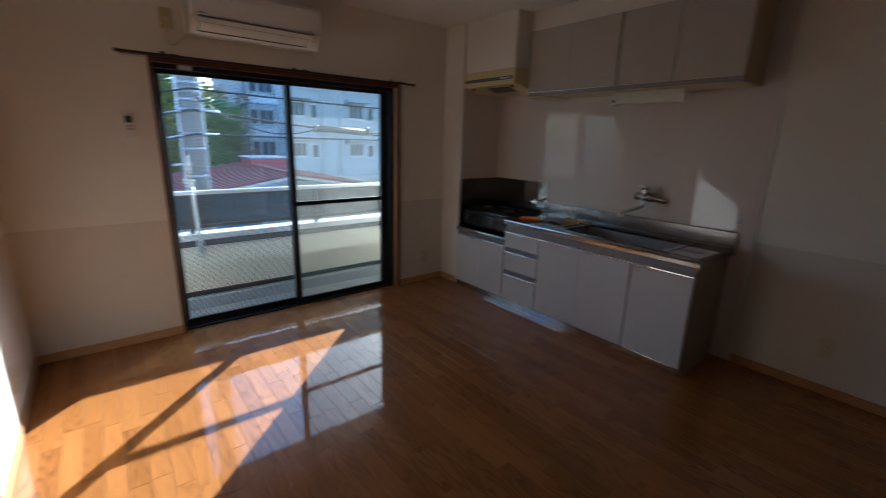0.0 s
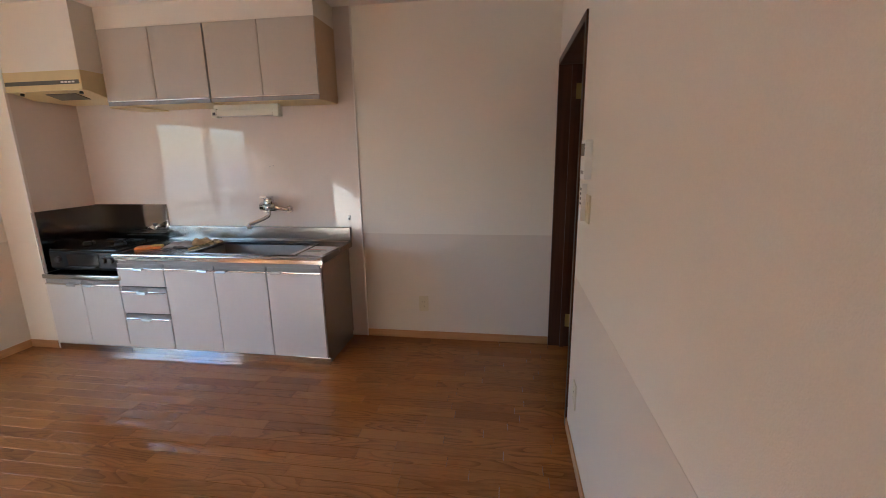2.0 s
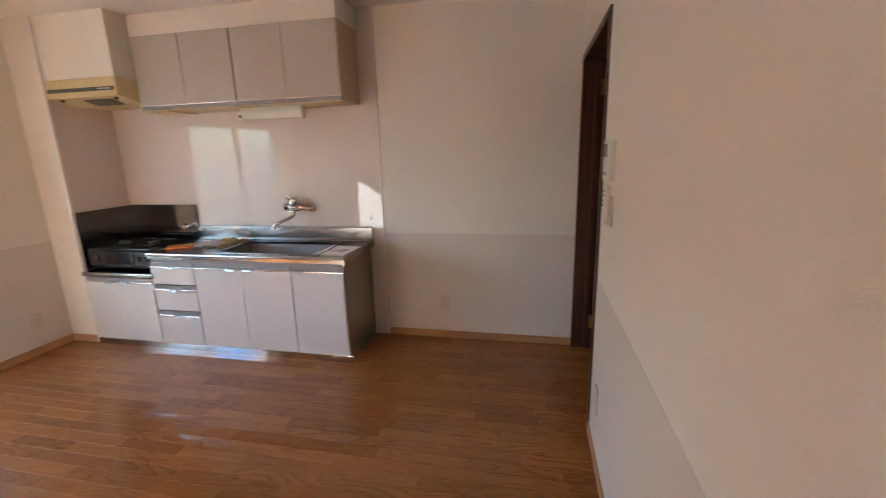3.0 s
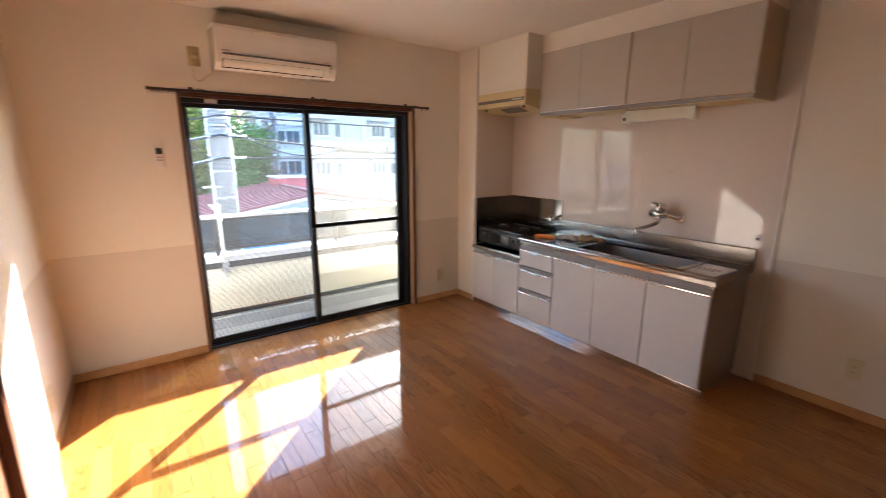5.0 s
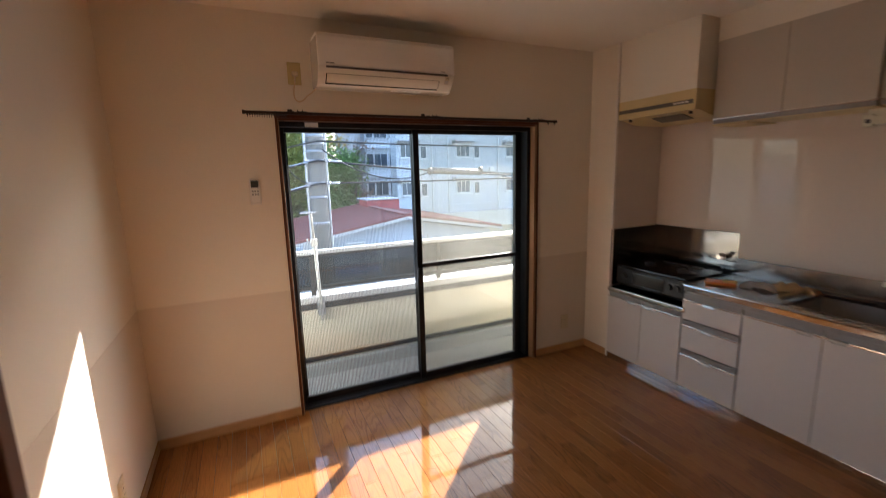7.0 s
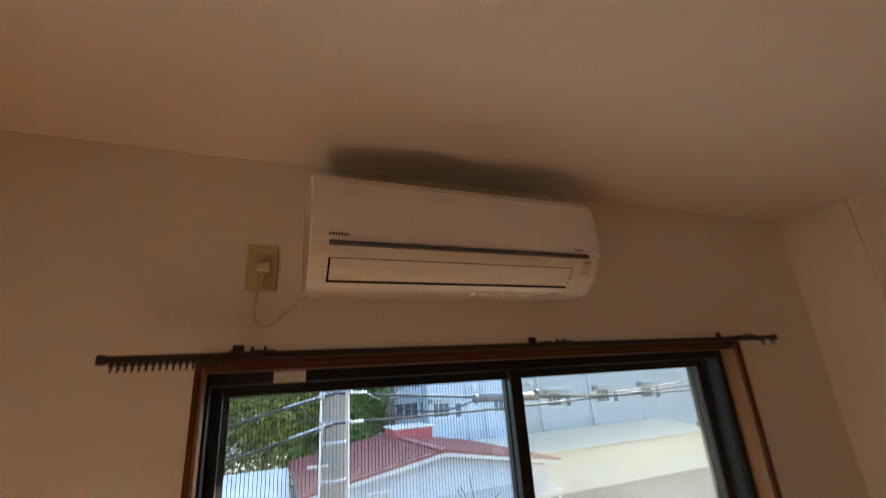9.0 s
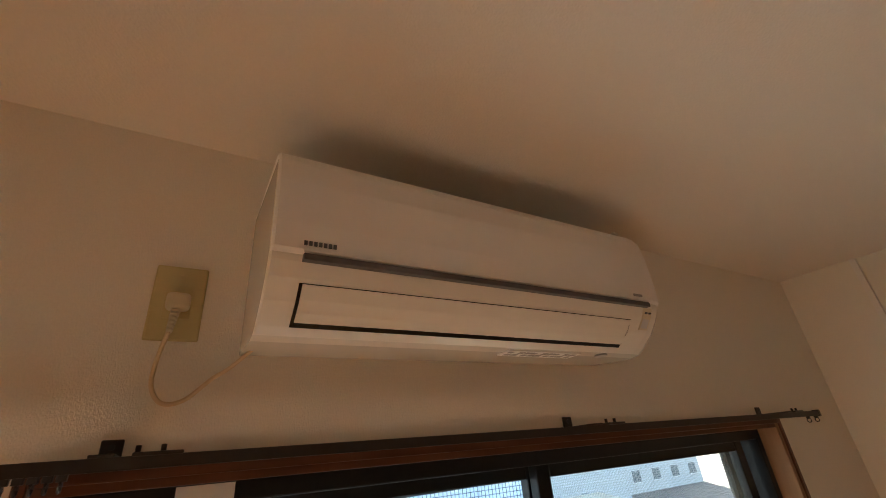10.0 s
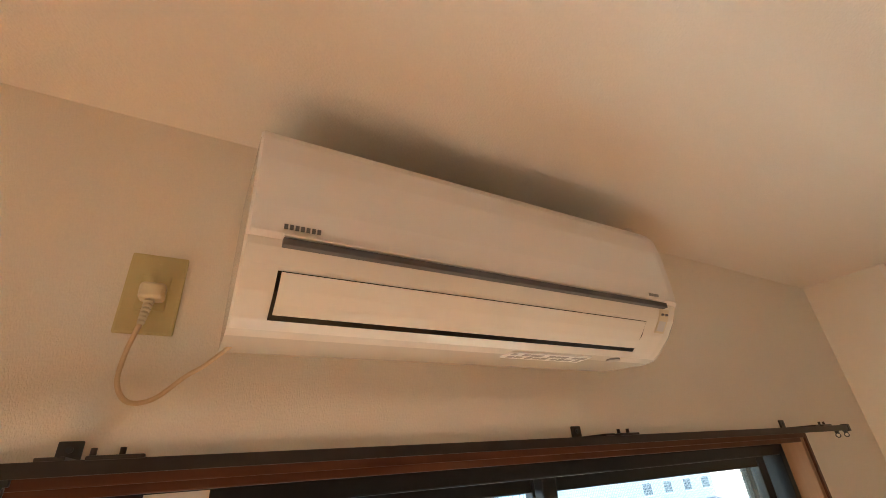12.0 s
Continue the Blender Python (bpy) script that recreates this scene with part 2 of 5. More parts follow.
M_CORD = material("ivory_cord", (0.68, 0.52, 0.32), 0.5, spread=0.05)
M_RAIL = material("bronze_rail", (0.042, 0.033, 0.029), 0.32, 0.3, spread=0.15, grain=80)
M_SILVER = material("silver_plastic", (0.55, 0.54, 0.53), 0.4, 0.2, spread=0.04)
M_LCD = material("dark_display", (0.045, 0.05, 0.045), 0.15, spread=0.1)
M_GREY = material("grey_plastic", (0.32, 0.31, 0.30), 0.45, spread=0.06)
M_INK = material("grey_ink", (0.10, 0.095, 0.10), 0.5, spread=0.05)
M_BRASS = material("brass", (0.55, 0.38, 0.14), 0.3, 1.0, spread=0.1)
M_TRIM = material("white_trim", (0.78, 0.73, 0.68), 0.35, spread=0.03)
M_ORANGE = material("orange_packet", (0.85, 0.22, 0.03), 0.4, spread=0.12, grain=25)
M_YELLOWP = material("kraft_packet", (0.60, 0.42, 0.20), 0.55, spread=0.12, grain=25)
M_SHEET = material("printed_sheet", (0.86, 0.83, 0.82), 0.5, spread=0.04)
M_FILM = material("clear_bag", (0.55, 0.54, 0.53), 0.2, spread=0.2, grain=18)
M_RED = material("red_print", (0.5, 0.10, 0.08), 0.5)
M_LABEL = material("white_sticker", (0.80, 0.79, 0.77), 0.5, spread=0.05, grain=60)
M_GLASS = glass_material("clear_glass", (0.93, 0.96, 0.99), 0.004)
M_GLASS_DUST = glass_material("dusty_glass", (0.88, 0.88, 0.85), 0.020, (0.92, 0.86, 0.70))
M_SMOKE = glass_material("smoked_acrylic", (0.22, 0.27, 0.29))
M_MESH = material("insect_mesh", (0.065, 0.068, 0.075), 0.7)
M_MESH_L = material("pale_insect_mesh", (0.34, 0.34, 0.34), 0.7)
M_PARAPET = material("cream_render", (0.56, 0.52, 0.42), 0.85, spread=0.08, grain=60, coarse=1.4, bump=0.5)
M_CAP = material("pale_aluminium", (0.56, 0.57, 0.58), 0.4, 0.3, spread=0.04)
M_CONC = material("grey_concrete", (0.32, 0.33, 0.345), 0.85, spread=0.14, grain=24, coarse=1.2, bump=0.5)
M_CONC_POLE = material("pole_concrete", (0.23, 0.225, 0.215), 0.85, spread=0.25, grain=18, coarse=0.8, bump=0.4)
M_COND = material("pale_conduit", (0.55, 0.56, 0.57), 0.4, spread=0.06)
M_GALV = material("galvanised_steel", (0.42, 0.43, 0.45), 0.42, 0.7, spread=0.08)
M_CABLE = material("black_cable", (0.03, 0.03, 0.032), 0.6)
M_ROOF = material("red_brown_sheet_roof", (0.22, 0.065, 0.055), 0.55, spread=0.16, grain=5, coarse=0.5)
M_ROOFBOX = material("faded_red_sheet", (0.42, 0.085, 0.09), 0.5, spread=0.12, grain=5, coarse=0.6)
M_HOUSE = material("blue_white_render", (0.44, 0.48, 0.54), 0.85, spread=0.08, grain=9, coarse=0.5)
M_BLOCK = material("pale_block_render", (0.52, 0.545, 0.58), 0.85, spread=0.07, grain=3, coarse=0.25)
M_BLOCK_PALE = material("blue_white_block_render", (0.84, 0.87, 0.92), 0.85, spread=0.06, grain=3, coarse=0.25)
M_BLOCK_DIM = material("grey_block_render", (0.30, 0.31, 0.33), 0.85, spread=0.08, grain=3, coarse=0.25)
M_PANE = material("far_window_pane", (0.10, 0.13, 0.16), 0.12, spread=0.25, grain=2, coarse=0.5)
M_FRAME_FAR = material("far_window_frame", (0.66, 0.67, 0.68), 0.5)
M_BLUE = material("blue_awning", (0.06, 0.24, 0.52), 0.6, spread=0.1)
M_GROUND = material("street_asphalt", (0.12, 0.12, 0.12), 0.9, spread=0.2, grain=8, coarse=0.3, bump=0.3)
M_BRKT = material("dull_white_enamel", (0.55, 0.54, 0.51), 0.5, spread=0.1)
M_BRKT_D = material("weathered_enamel", (0.34, 0.31, 0.27), 0.6, spread=0.2, grain=40)
M_BARK = material("bark", (0.13, 0.10, 0.075), 0.9, spread=0.3, grain=25, bump=0.6)


def leaf_material(name, colour):
    """Leaves that let part of the light through."""
    m = material(name, colour, 0.55, spread=0.4, grain=2.5, coarse=0.35)
    nodes, links = m.node_tree.nodes, m.node_tree.links
    through_light, mix = nodes.new("ShaderNodeBsdfTranslucent"), nodes.new("ShaderNodeMixShader")
    shader = nodes["Principled BSDF"]
    links.new(shader.inputs["Base Color"].links[0].from_socket, through_light.inputs[0])
    mix.inputs[0].default_value = 0.55
    links.new(shader.outputs[0], mix.inputs[1])
    links.new(through_light.outputs[0], mix.inputs[2])
    links.new(mix.outputs[0], nodes["Material Output"].inputs[0])
    return m


M_LEAF = leaf_material("green_leaves", (0.21, 0.33, 0.09))
M_LEAF_P = leaf_material("pink_brown_leaves", (0.36, 0.25, 0.20))
M_LEAF_G = leaf_material("yellow_green_leaves", (0.25, 0.27, 0.06))
M_LEAF_Y = leaf_material("autumn_leaves", (0.42, 0.30, 0.08))


# ---- building helpers ----
ORIGIN = {}


def mesh_of(name, bm):
    me = bpy.data.meshes.new(name)
    bm.normal_update()
    bm.to_mesh(me)
    bm.free()
    return me


def thing(name, at, label, category, group="", kind=""):
    """An Empty at the base of a thing; parts are given in world metres."""
    ob = new(name)
    ob.location = at
    ob.empty_display_size = 0.05
    ORIGIN[ob.name] = Vector(at)
    return tagged(ob, label, category, group, kind)


def part(name, bm, mat, parent, label=""):
    shift = ORIGIN[parent.name]
    bmesh.ops.translate(bm, verts=bm.verts, vec=-shift)
    ob = new(name, mesh_of(name, bm))
    ob.data.materials.append(mat)
    ob.parent = parent
    ORIGIN[ob.name] = shift
    return tagged(ob, label)


def solid(name, bm, mat, label="", category="", group="", kind=""):
    """A thing or a piece of the setting of one mesh, in world metres."""
    ob = new(name, mesh_of(name, bm))
    ob.data.materials.append(mat)
    ORIGIN[ob.name] = Vector((0, 0, 0))
    return tagged(ob, label, category, group, kind)


def box(x0, x1, y0, y1, z0, z1, bevel=0.0, bm=None, segments=2):
    own = bmesh.new()
    bmesh.ops.create_cube(own, size=1.0)
    for v in own.verts:
        v.co = Vector((x0 + (v.co.x + 0.5) * (x1 - x0), y0 + (v.co.y + 0.5) * (y1 - y0), z0 + (v.co.z + 0.5) * (z1 - z0)))
    if bevel:
        bmesh.ops.bevel(own, geom=own.edges[:], offset=bevel, segments=segments, profile=0.6, affect="EDGES")
    if bm is None:
        return own
    return join(bm, own)


def join(bm, other):
    me = bpy.data.meshes.new("join")
    other.to_mesh(me)
    other.free()
    bm.from_mesh(me)
    bpy.data.meshes.remove(me)
    return bm


def rod(a, b, r, r2=None, sides=12, bm=None, smooth=True):
    """A round bar from a to b."""
    own = bmesh.new()
    a, b = Vector(a), Vector(b)
    bmesh.ops.create_cone(own, cap_ends=True, segments=sides, radius1=r, radius2=r if r2 is None else r2, depth=(b - a).length)
    m = Matrix.Translation((a + b) / 2) @ (b - a).to_track_quat("Z", "Y").to_matrix().to_4x4()
    bmesh.ops.transform(own, matrix=m, verts=own.verts)
    for f in own.faces:
        f.smooth = smooth and len(f.verts) == 4
    return own if bm is None else join(bm, own)


def tube(points, r, sides=8, bm=None):
    """A bent round bar through points."""
    own = bmesh.new()
    points = [Vector(p) for p in points]
    rings = []
    for n, p in enumerate(points):
        way = (points[min(n + 1, len(points) - 1)] - points[max(n - 1, 0)]).normalized()
        q = way.to_track_quat("Z", "Y")
        rings.append([own.verts.new(p + q @ Vector((r * math.cos(a), r * math.sin(a), 0))) for a in np.arange(sides) * 2 * math.pi / sides])
    for u, v in zip(rings, rings[1:]):
        for k in range(sides):
            own.faces.new((u[k], u[(k + 1) % sides], v[(k + 1) % sides], v[k])).smooth = True
    own.faces.new(rings[0][::-1])
    own.faces.new(rings[-1])
    return own if bm is None else join(bm, own)


def curve_points(ends, steps=10):
    """A smooth line through points."""
    p = [Vector(e) for e in ends]
    p = [2 * p[0] - p[1], *p, 2 * p[-1] - p[-2]]
    out = []
    for a, b, c, d in zip(p, p[1:], p[2:], p[3:]):
        for k in range(steps):
            t = k / steps
            out.append(0.5 * ((2 * b) + (c - a) * t + (2 * a - 5 * b + 4 * c - d) * t * t + (3 * b - a - 3 * c + d) * t ** 3))
    return out + [p[-2]]


def prism(profile, axis, a, b, inset=(), bm=None, smooth=False, first=None):
    """A profile swept along an axis from a to b. inset: pairs of (distance from each end, scale about the first point) that round the ends."""
    own = bmesh.new()
    base = Vector(profile[0])
    stations = [(a + d, s) for d, s in (first or inset)] + [(b - d, s) for d, s in reversed(inset)] if inset else [(a, 1), (b, 1)]
    rings = []
    for pos, s in stations:
        ring = []
        for u, v in profile:
            uu, vv = base.x + (u - base.x) * s, v
            co = (pos, uu, vv) if axis == "x" else (uu, pos, vv) if axis == "y" else (uu, vv, pos)
            ring.append(own.verts.new(co))
        rings.append(ring)
    k = len(profile)
    for r, q in zip(rings, rings[1:]):
        for n in range(k):
            own.faces.new((r[n], r[(n + 1) % k], q[(n + 1) % k], q[n])).smooth = smooth
    own.faces.new(rings[0][::-1])
    own.faces.new(rings[-1])
    bmesh.ops.recalc_face_normals(own, faces=own.faces)
    return own if bm is None else join(bm, own)


# ---- the room: plan in metres ----
XL, XK = 0.687, 4.42         # wall with the wooden door; kitchen wall
YB, YW = -0.028, 4.03         # wall with the dark door; window wall
H = 2.46
DADO = 0.85
WX0, WX1, WZ = 1.495, 3.366, 1.90      # window opening
SX, SY = 3.912, 3.768                # stub wall beside the cooker
T = 0.15

# setting
solid("sub_floor", box(XL - T, XK + T, YB - 0.4, YW + T, -0.20, -0.012), M_CONC, "plain screed slab under the boards", "floor", kind="structure")
solid("ceiling", box(XL - T, XK + T, YB - T, YW + T, H, H + 0.18), M_CEIL, "cream papered flat ceiling", "ceiling", kind="structure")


def wall(name, pieces, low):
    """A papered wall: pieces of (x0, x1, y0, y1, z0, z1); low: the dado paper, 2 mm proud."""
    bm = bmesh.new()
    for p in pieces:
        box(*p, bm=bm)
    w = solid(name, bm, M_PAPER, "cream textured wallpaper above a beige dado", "wall", kind="structure")
    if low:
        bm = bmesh.new()
        for p in low:
            box(*p, bm=bm)
        part("dado_paper", bm, M_PAPER_LOW, w, "beige lower wallpaper")
    return w


wall("wall_north", [(XL - T, WX0, YW, YW + T, -0.2, H), (WX1, XK + T, YW, YW + T, -0.2, H), (WX0, WX1, YW, YW + T, WZ, H), (WX0, WX1, YW, YW + T, -0.2, -0.03)],
     [(XL, WX0, YW - 0.0008, YW, 0.0, DADO), (WX1, SX, YW - 0.0008, YW, 0.0, DADO)])
DX0 = 3.41                    # dark door in the south wall, up to the kitchen wall
wall("wall_south", [(XL - T, DX0, YB - T, YB, -0.2, H), (DX0, XK, YB - T, YB, 2.03, H)], [(XL, DX0 - 0.03, YB, YB + 0.0008, 0.0, DADO)])
LY0, LY1 = 1.66, 2.60         # brown door in the west wall
wall("wall_west", [(XL - T, XL, YB, LY0, -0.2, H), (XL - T, XL, LY1, YW, -0.2, H), (XL - T, XL, LY0, LY1, 2.0, H)],
     [(XL, XL + 0.0008, LY1 + 0.03, YW, 0.0, DADO), (XL, XL + 0.0008, YB, LY0 - 0.04, 0.0, DADO)])
PE = 1.425                    # edge of the kitchen panel
wall("wall_east", [(XK, XK + T, YB - T, YW, -0.2, H)], [(XK - 0.0008, XK, YB, PE, 0.0, DADO)])
wall("wall_stub", [(SX, XK, SY, YW, 0.0, H)], [])
part("dado_paper", box(SX - 0.002, SX, SY + 0.012, YW - 0.004, 0.0, DADO), M_PAPER, bpy.data.objects["wall_stub"])

bm = box(XK - 0.006, XK, PE, SY - 0.006, 0.0, H)
box(SX + 0.004, XK - 0.006, SY - 0.006, SY, 0.0, H, bm=bm)
panel = solid("kitchen_wall_panel", bm, M_PANEL, "glossy pinkish beige kitchen wall panel", "wall panel", kind="structure")
bm = box(XK - 0.011, XK, PE - 0.012, PE, 0.0, H, 0.002)
solid("panel_edge_trim", bm, M_TRIM, "white edge trim of the kitchen panel", "trim", kind="structure")
solid("panel_corner_trim", box(SX - 0.004, SX + 0.016, SY - 0.012, SY + 0.008, 0.0, H, 0.002), M_TRIM, "pale corner trim beside the cooker", "trim", kind="structure")

# baseboards
BB, BH = 0.009, 0.06
for name, b in (("baseboard", (XL, WX0 - 0.0, YW - BB, YW - 0.002, 0, BH)), ("baseboard", (WX1, SX - BB, YW - BB, YW - 0.002, 0, BH)),
                ("baseboard", (SX - BB, SX - 0.002, SY + 0.01, YW, 0, BH)), ("baseboard", (XL + 0.002, XL + BB, LY1 + 0.03, YW - BB, 0, BH)),
                ("baseboard", (XL + 0.002, DX0 - 0.03, YB + 0.002, YB + BB, 0, BH)), ("baseboard", (XK - BB, XK - 0.002, YB + 0.0105, PE - 0.012, 0, BH)),
                ("baseboard", (XL + 0.002, XL + BB, YB + BB, LY0 - 0.04, 0, BH))):
    solid(name, box(*b, bevel=0.002), M_BASE, "light oak baseboard along the wall", "baseboard", kind="structure")


# ---- window ----
def sliding_window():
    wnd = thing("window_1", (2.44, YW + 0.09, 0), "black aluminium sliding balcony window, closed", "window", kind="structure")
    # wooden lining round the opening
    d0, d1 = YW - 0.012, YW + 0.070
    lin = part("lining", box(WX0, WX0 + 0.012, d0, d1, 0, WZ, 0.002), M_CASE_L, wnd, "brown wooden lining")
    part("lining", box(WX1 - 0.024, WX1, d0, d1, 0, WZ, 0.002), M_CASE_L, wnd, "brown wooden lining")
    part("lining", box(WX0 + 0.010, WX1 - 0.024, d0, d1, WZ - 0.024, WZ, 0.002), M_CASE_H, wnd, "dark brown wooden head")
    part("casing", box(WX0 - 0.008, WX0 + 0.006, d0 - 0.006, YW, 0, WZ + 0.006, 0.002), M_CASE, wnd, "dark brown wooden casing")
    part("casing", box(WX1 - 0.006, WX1 + 0.008, d0 - 0.006, YW, 0, WZ + 0.006, 0.002), M_CASE, wnd, "dark brown wooden casing")
    part("casing", box(WX0 + 0.006, WX1 - 0.006, d0 - 0.006, YW - 0.002, WZ - 0.012, WZ + 0.012, 0.002), M_CASE_H, wnd, "dark brown wooden casing")
    # fixed frame
    f0, f1, w = YW + 0.046, YW + 0.150, 0.028
    x0, x1, zt = WX0 + 0.012, WX1 - 0.024, WZ - 0.024
    for b in ((x0, x0 + 0.008, f0, f1, 0, zt), (x1 - w, x1, f0, f1, 0, zt), (x1 - 0.092, x1 - w, f0 + 0.082, f1, 0, zt), (x0, x1, f0, f1, zt - 0.03, zt), (x0, x1, f0, f1, -0.03, 0.006)):
        part("frame", box(*b, bevel=0.003), M_ALU_BLACK, wnd)
    for k in range(3):
        part("track", box(x0 + 0.02, x1 - w, f0 + 0.03 + 0.032 * k, f0 + 0.036 + 0.032 * k, 0.006, 0.014), M_ALU_BLACK, wnd)
    # sashes: the one on the door side runs outside, the other inside
    for a, b, y, rail, glass in ((x0 - 0.008, 2.415, YW + 0.106, None, M_GLASS), (2.375, 3.266, YW + 0.074, 0.885, M_GLASS_DUST)):
        s = part("sash", box(a, a + 0.042, y, y + 0.028, 0.012, zt - 0.012, 0.004), M_ALU_BLACK, wnd)
        part("stile", box(b - 0.042, b, y, y + 0.028, 0.012, zt - 0.012, 0.004), M_ALU_BLACK, s)
        part("top_rail", box(a + 0.042, b - 0.042, y + 0.001, y + 0.027, zt - 0.058, zt - 0.014, 0.003), M_ALU_BLACK, s)
        part("bottom_rail", box(a + 0.042, b - 0.042, y + 0.001, y + 0.027, 0.012, 0.052, 0.003), M_ALU_BLACK, s)
        if rail:
            part("mid_rail", box(a + 0.042, b - 0.042, y + 0.002, y + 0.026, rail - 0.017, rail + 0.017, 0.003), M_ALU_BLACK, s)
        spans = ((0.052, rail - 0.017), (rail + 0.017, zt - 0.058)) if rail else ((0.052, zt - 0.058),)
        for z0, z1 in spans:
            g = part("pane", box(a + 0.040, b - 0.040, y + 0.011, y + 0.016, z0 - 0.003, z1 + 0.003), glass, s)
            g.visible_shadow = False
    # crescent latch on the meeting stile
    latch = part("latch", box(2.378, 2.402, YW + 0.056, YW + 0.076, 0.80, 0.87, 0.005), M_DARK, wnd, "black crescent latch")
    part("lever", box(2.366, 2.384, YW + 0.044, YW + 0.06, 0.81, 0.86, 0.005), M_DARK, latch)
    part("sticker", box(1.66, 1.74, f0 - 0.0015, f0, zt - 0.03, zt - 0.002), M_LABEL, wnd, "small white maker's sticker")
    # insect screens: fine threads in a slim frame behind each sash
    for a, b, y, mat in ((x0 + 0.03, 2.40, YW + 0.138, M_MESH), (2.41, x1 - w, YW + 0.138, M_MESH_L)):
        scr = part("insect_screen", box(a, a + 0.018, y, y + 0.008, 0.03, zt - 0.03), M_ALU_BLACK, wnd, "fine insect screen")
        verts, faces = [], []
        def strand(x0_, x1_, z0_, z1_):
            n = len(verts)
            verts.extend(((x0_, y + 0.004, z0_), (x1_, y + 0.004, z0_), (x1_, y + 0.004, z1_), (x0_, y + 0.004, z1_),
                          (x0_, y + 0.0045, z0_), (x1_, y + 0.0045, z0_), (x1_, y + 0.0045, z1_), (x0_, y + 0.0045, z1_)))
            for f in ((0, 1, 2, 3), (7, 6, 5, 4), (0, 4, 5, 1), (2, 6, 7, 3), (1, 5, 6, 2), (0, 3, 7, 4)):
                faces.append([n + k for k in f])
        step, wd = (0.010, 0.0007) if mat is M_MESH else (0.006, 0.00045)
        for k in range(int((b - a - 0.02) / step)):
            strand(a + 0.018 + k * step - wd, a + 0.018 + k * step + wd, 0.04, zt - 0.03)
        for k in range(int((zt - 0.08) / step)):
            strand(a + 0.018, b, 0.045 + k * step - wd, 0.045 + k * step + wd)
        me = bpy.data.meshes.new("threads")
        me.from_pydata([Vector(v) - ORIGIN[wnd.name] for v in verts], [], faces)
        t = new("threads", me)
        me.materials.append(mat)
        t.parent = scr
        t["kind"] = "stuff"
    return wnd


sliding_window()


# ---- balcony ----
BY, BZ = 4.90, -0.15          # inner face of the parapet, balcony floor
solid("balcony_floor", box(-1.5, 7.0, YW + T, BY + 0.25, BZ - 0.15, BZ), M_CONC, "grey concrete balcony floor", "balcony floor", kind="structure")
solid("balcony_kerb", box(-1.5, 7.0, BY - 0.06, BY, BZ, -0.045, 0.006), M_CONC, "low grey concrete kerb at the parapet", "kerb", kind="structure")
solid("balcony_parapet", box(-1.5, 7.0, BY, BY + 0.12, BZ, 0.50), M_PARAPET, "cream rendered balcony parapet", "parapet", kind="structure")
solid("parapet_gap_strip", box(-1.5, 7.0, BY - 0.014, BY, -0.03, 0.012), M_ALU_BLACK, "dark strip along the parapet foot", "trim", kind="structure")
solid("upper_balcony", box(-1.5, 7.0, YW + T, 5.30, 2.345, 2.50), M_CONC, "concrete underside of the balcony above", "balcony slab", kind="structure")
solid("house_front", box(XL - 3, XL - T, YW + 0.01, YW + T, BZ - 0.15, 2.345), M_PARAPET, "cream rendered outer wall", "wall", kind="structure")
solid("house_front", box(XK + T, 7.0, YW + 0.01, YW + T, BZ - 0.15, 2.345), M_PARAPET, "cream rendered outer wall", "wall", kind="structure")

# shade below the capping, put in as a thin black strip
solid("parapet_shadow_strip", box(-1.5, 7.0, BY - 0.02, BY, 0.438, 0.499), M_ALU_BLACK, "dark strip standing in for the shade under the parapet capping", "trim", kind="structure")
fence = thing("balcony_railing", (2.4, BY + 0.06, 0.50), "aluminium balcony rail with smoked panels on the parapet", "railing")
part("bottom_cap", box(-1.5, 7.0, BY - 0.05, BY + 0.13, 0.50, 0.555, 0.006), M_CAP, fence, "white aluminium capping")
part("top_rail", box(-1.5, 7.0, BY - 0.015, BY + 0.045, 0.905, 0.94, 0.008), M_CAP, fence)
part("under_rail", box(-1.5, 7.0, BY - 0.002, BY + 0.03, 0.885, 0.904), M_ALU_BLACK, fence)
part("lower_rail", box(-1.5, 7.0, BY - 0.002, BY + 0.03, 0.60, 0.632, 0.004), M_ALU_BLACK, fence)
for x in (-0.3, 0.72, 1.74, 2.9, 4.06, 5.2):
    part("post", box(x - 0.02, x + 0.02, BY + 0.0, BY + 0.03, 0.555, 0.886, 0.003), M_ALU_BLACK, fence)
for a, b in ((-0.28, 0.70), (0.74, 1.72), (1.76, 2.88), (2.92, 4.04), (4.08, 5.18)):
    part("smoked_panel", box(a, b, BY + 0.012, BY + 0.017, 0.632, 0.886), M_SMOKE, fence, "smoked acrylic panel")

arm = thing("laundry_pole_bracket", (1.78, BY - 0.06, 0.42), "white metal laundry pole bracket on the parapet", "bracket")
part("upright", rod((1.785, BY - 0.065, 0.35), (1.765, BY - 0.065, 1.02), 0.015), M_BRKT, arm)
part("arm", rod((1.765, BY - 0.065, 0.96), (1.758, BY - 0.05, 1.25), 0.011, 0.008), M_BRKT_D, arm, "weathered grey-brown arm")
part("clamp", box(1.735, 1.79, BY - 0.085, BY - 0.045, 0.985, 1.045, 0.006), M_BRKT, arm)
part("hook", tube(curve_points([(1.765, BY - 0.065, 1.02), (1.725, BY - 0.06, 1.01), (1.71, BY - 0.06, 1.05)], 5), 0.007), M_GALV, arm)
part("foot", box(1.755, 1.81, BY - 0.085, BY - 0.0, 0.40, 0.50, 0.004), M_GALV, arm)


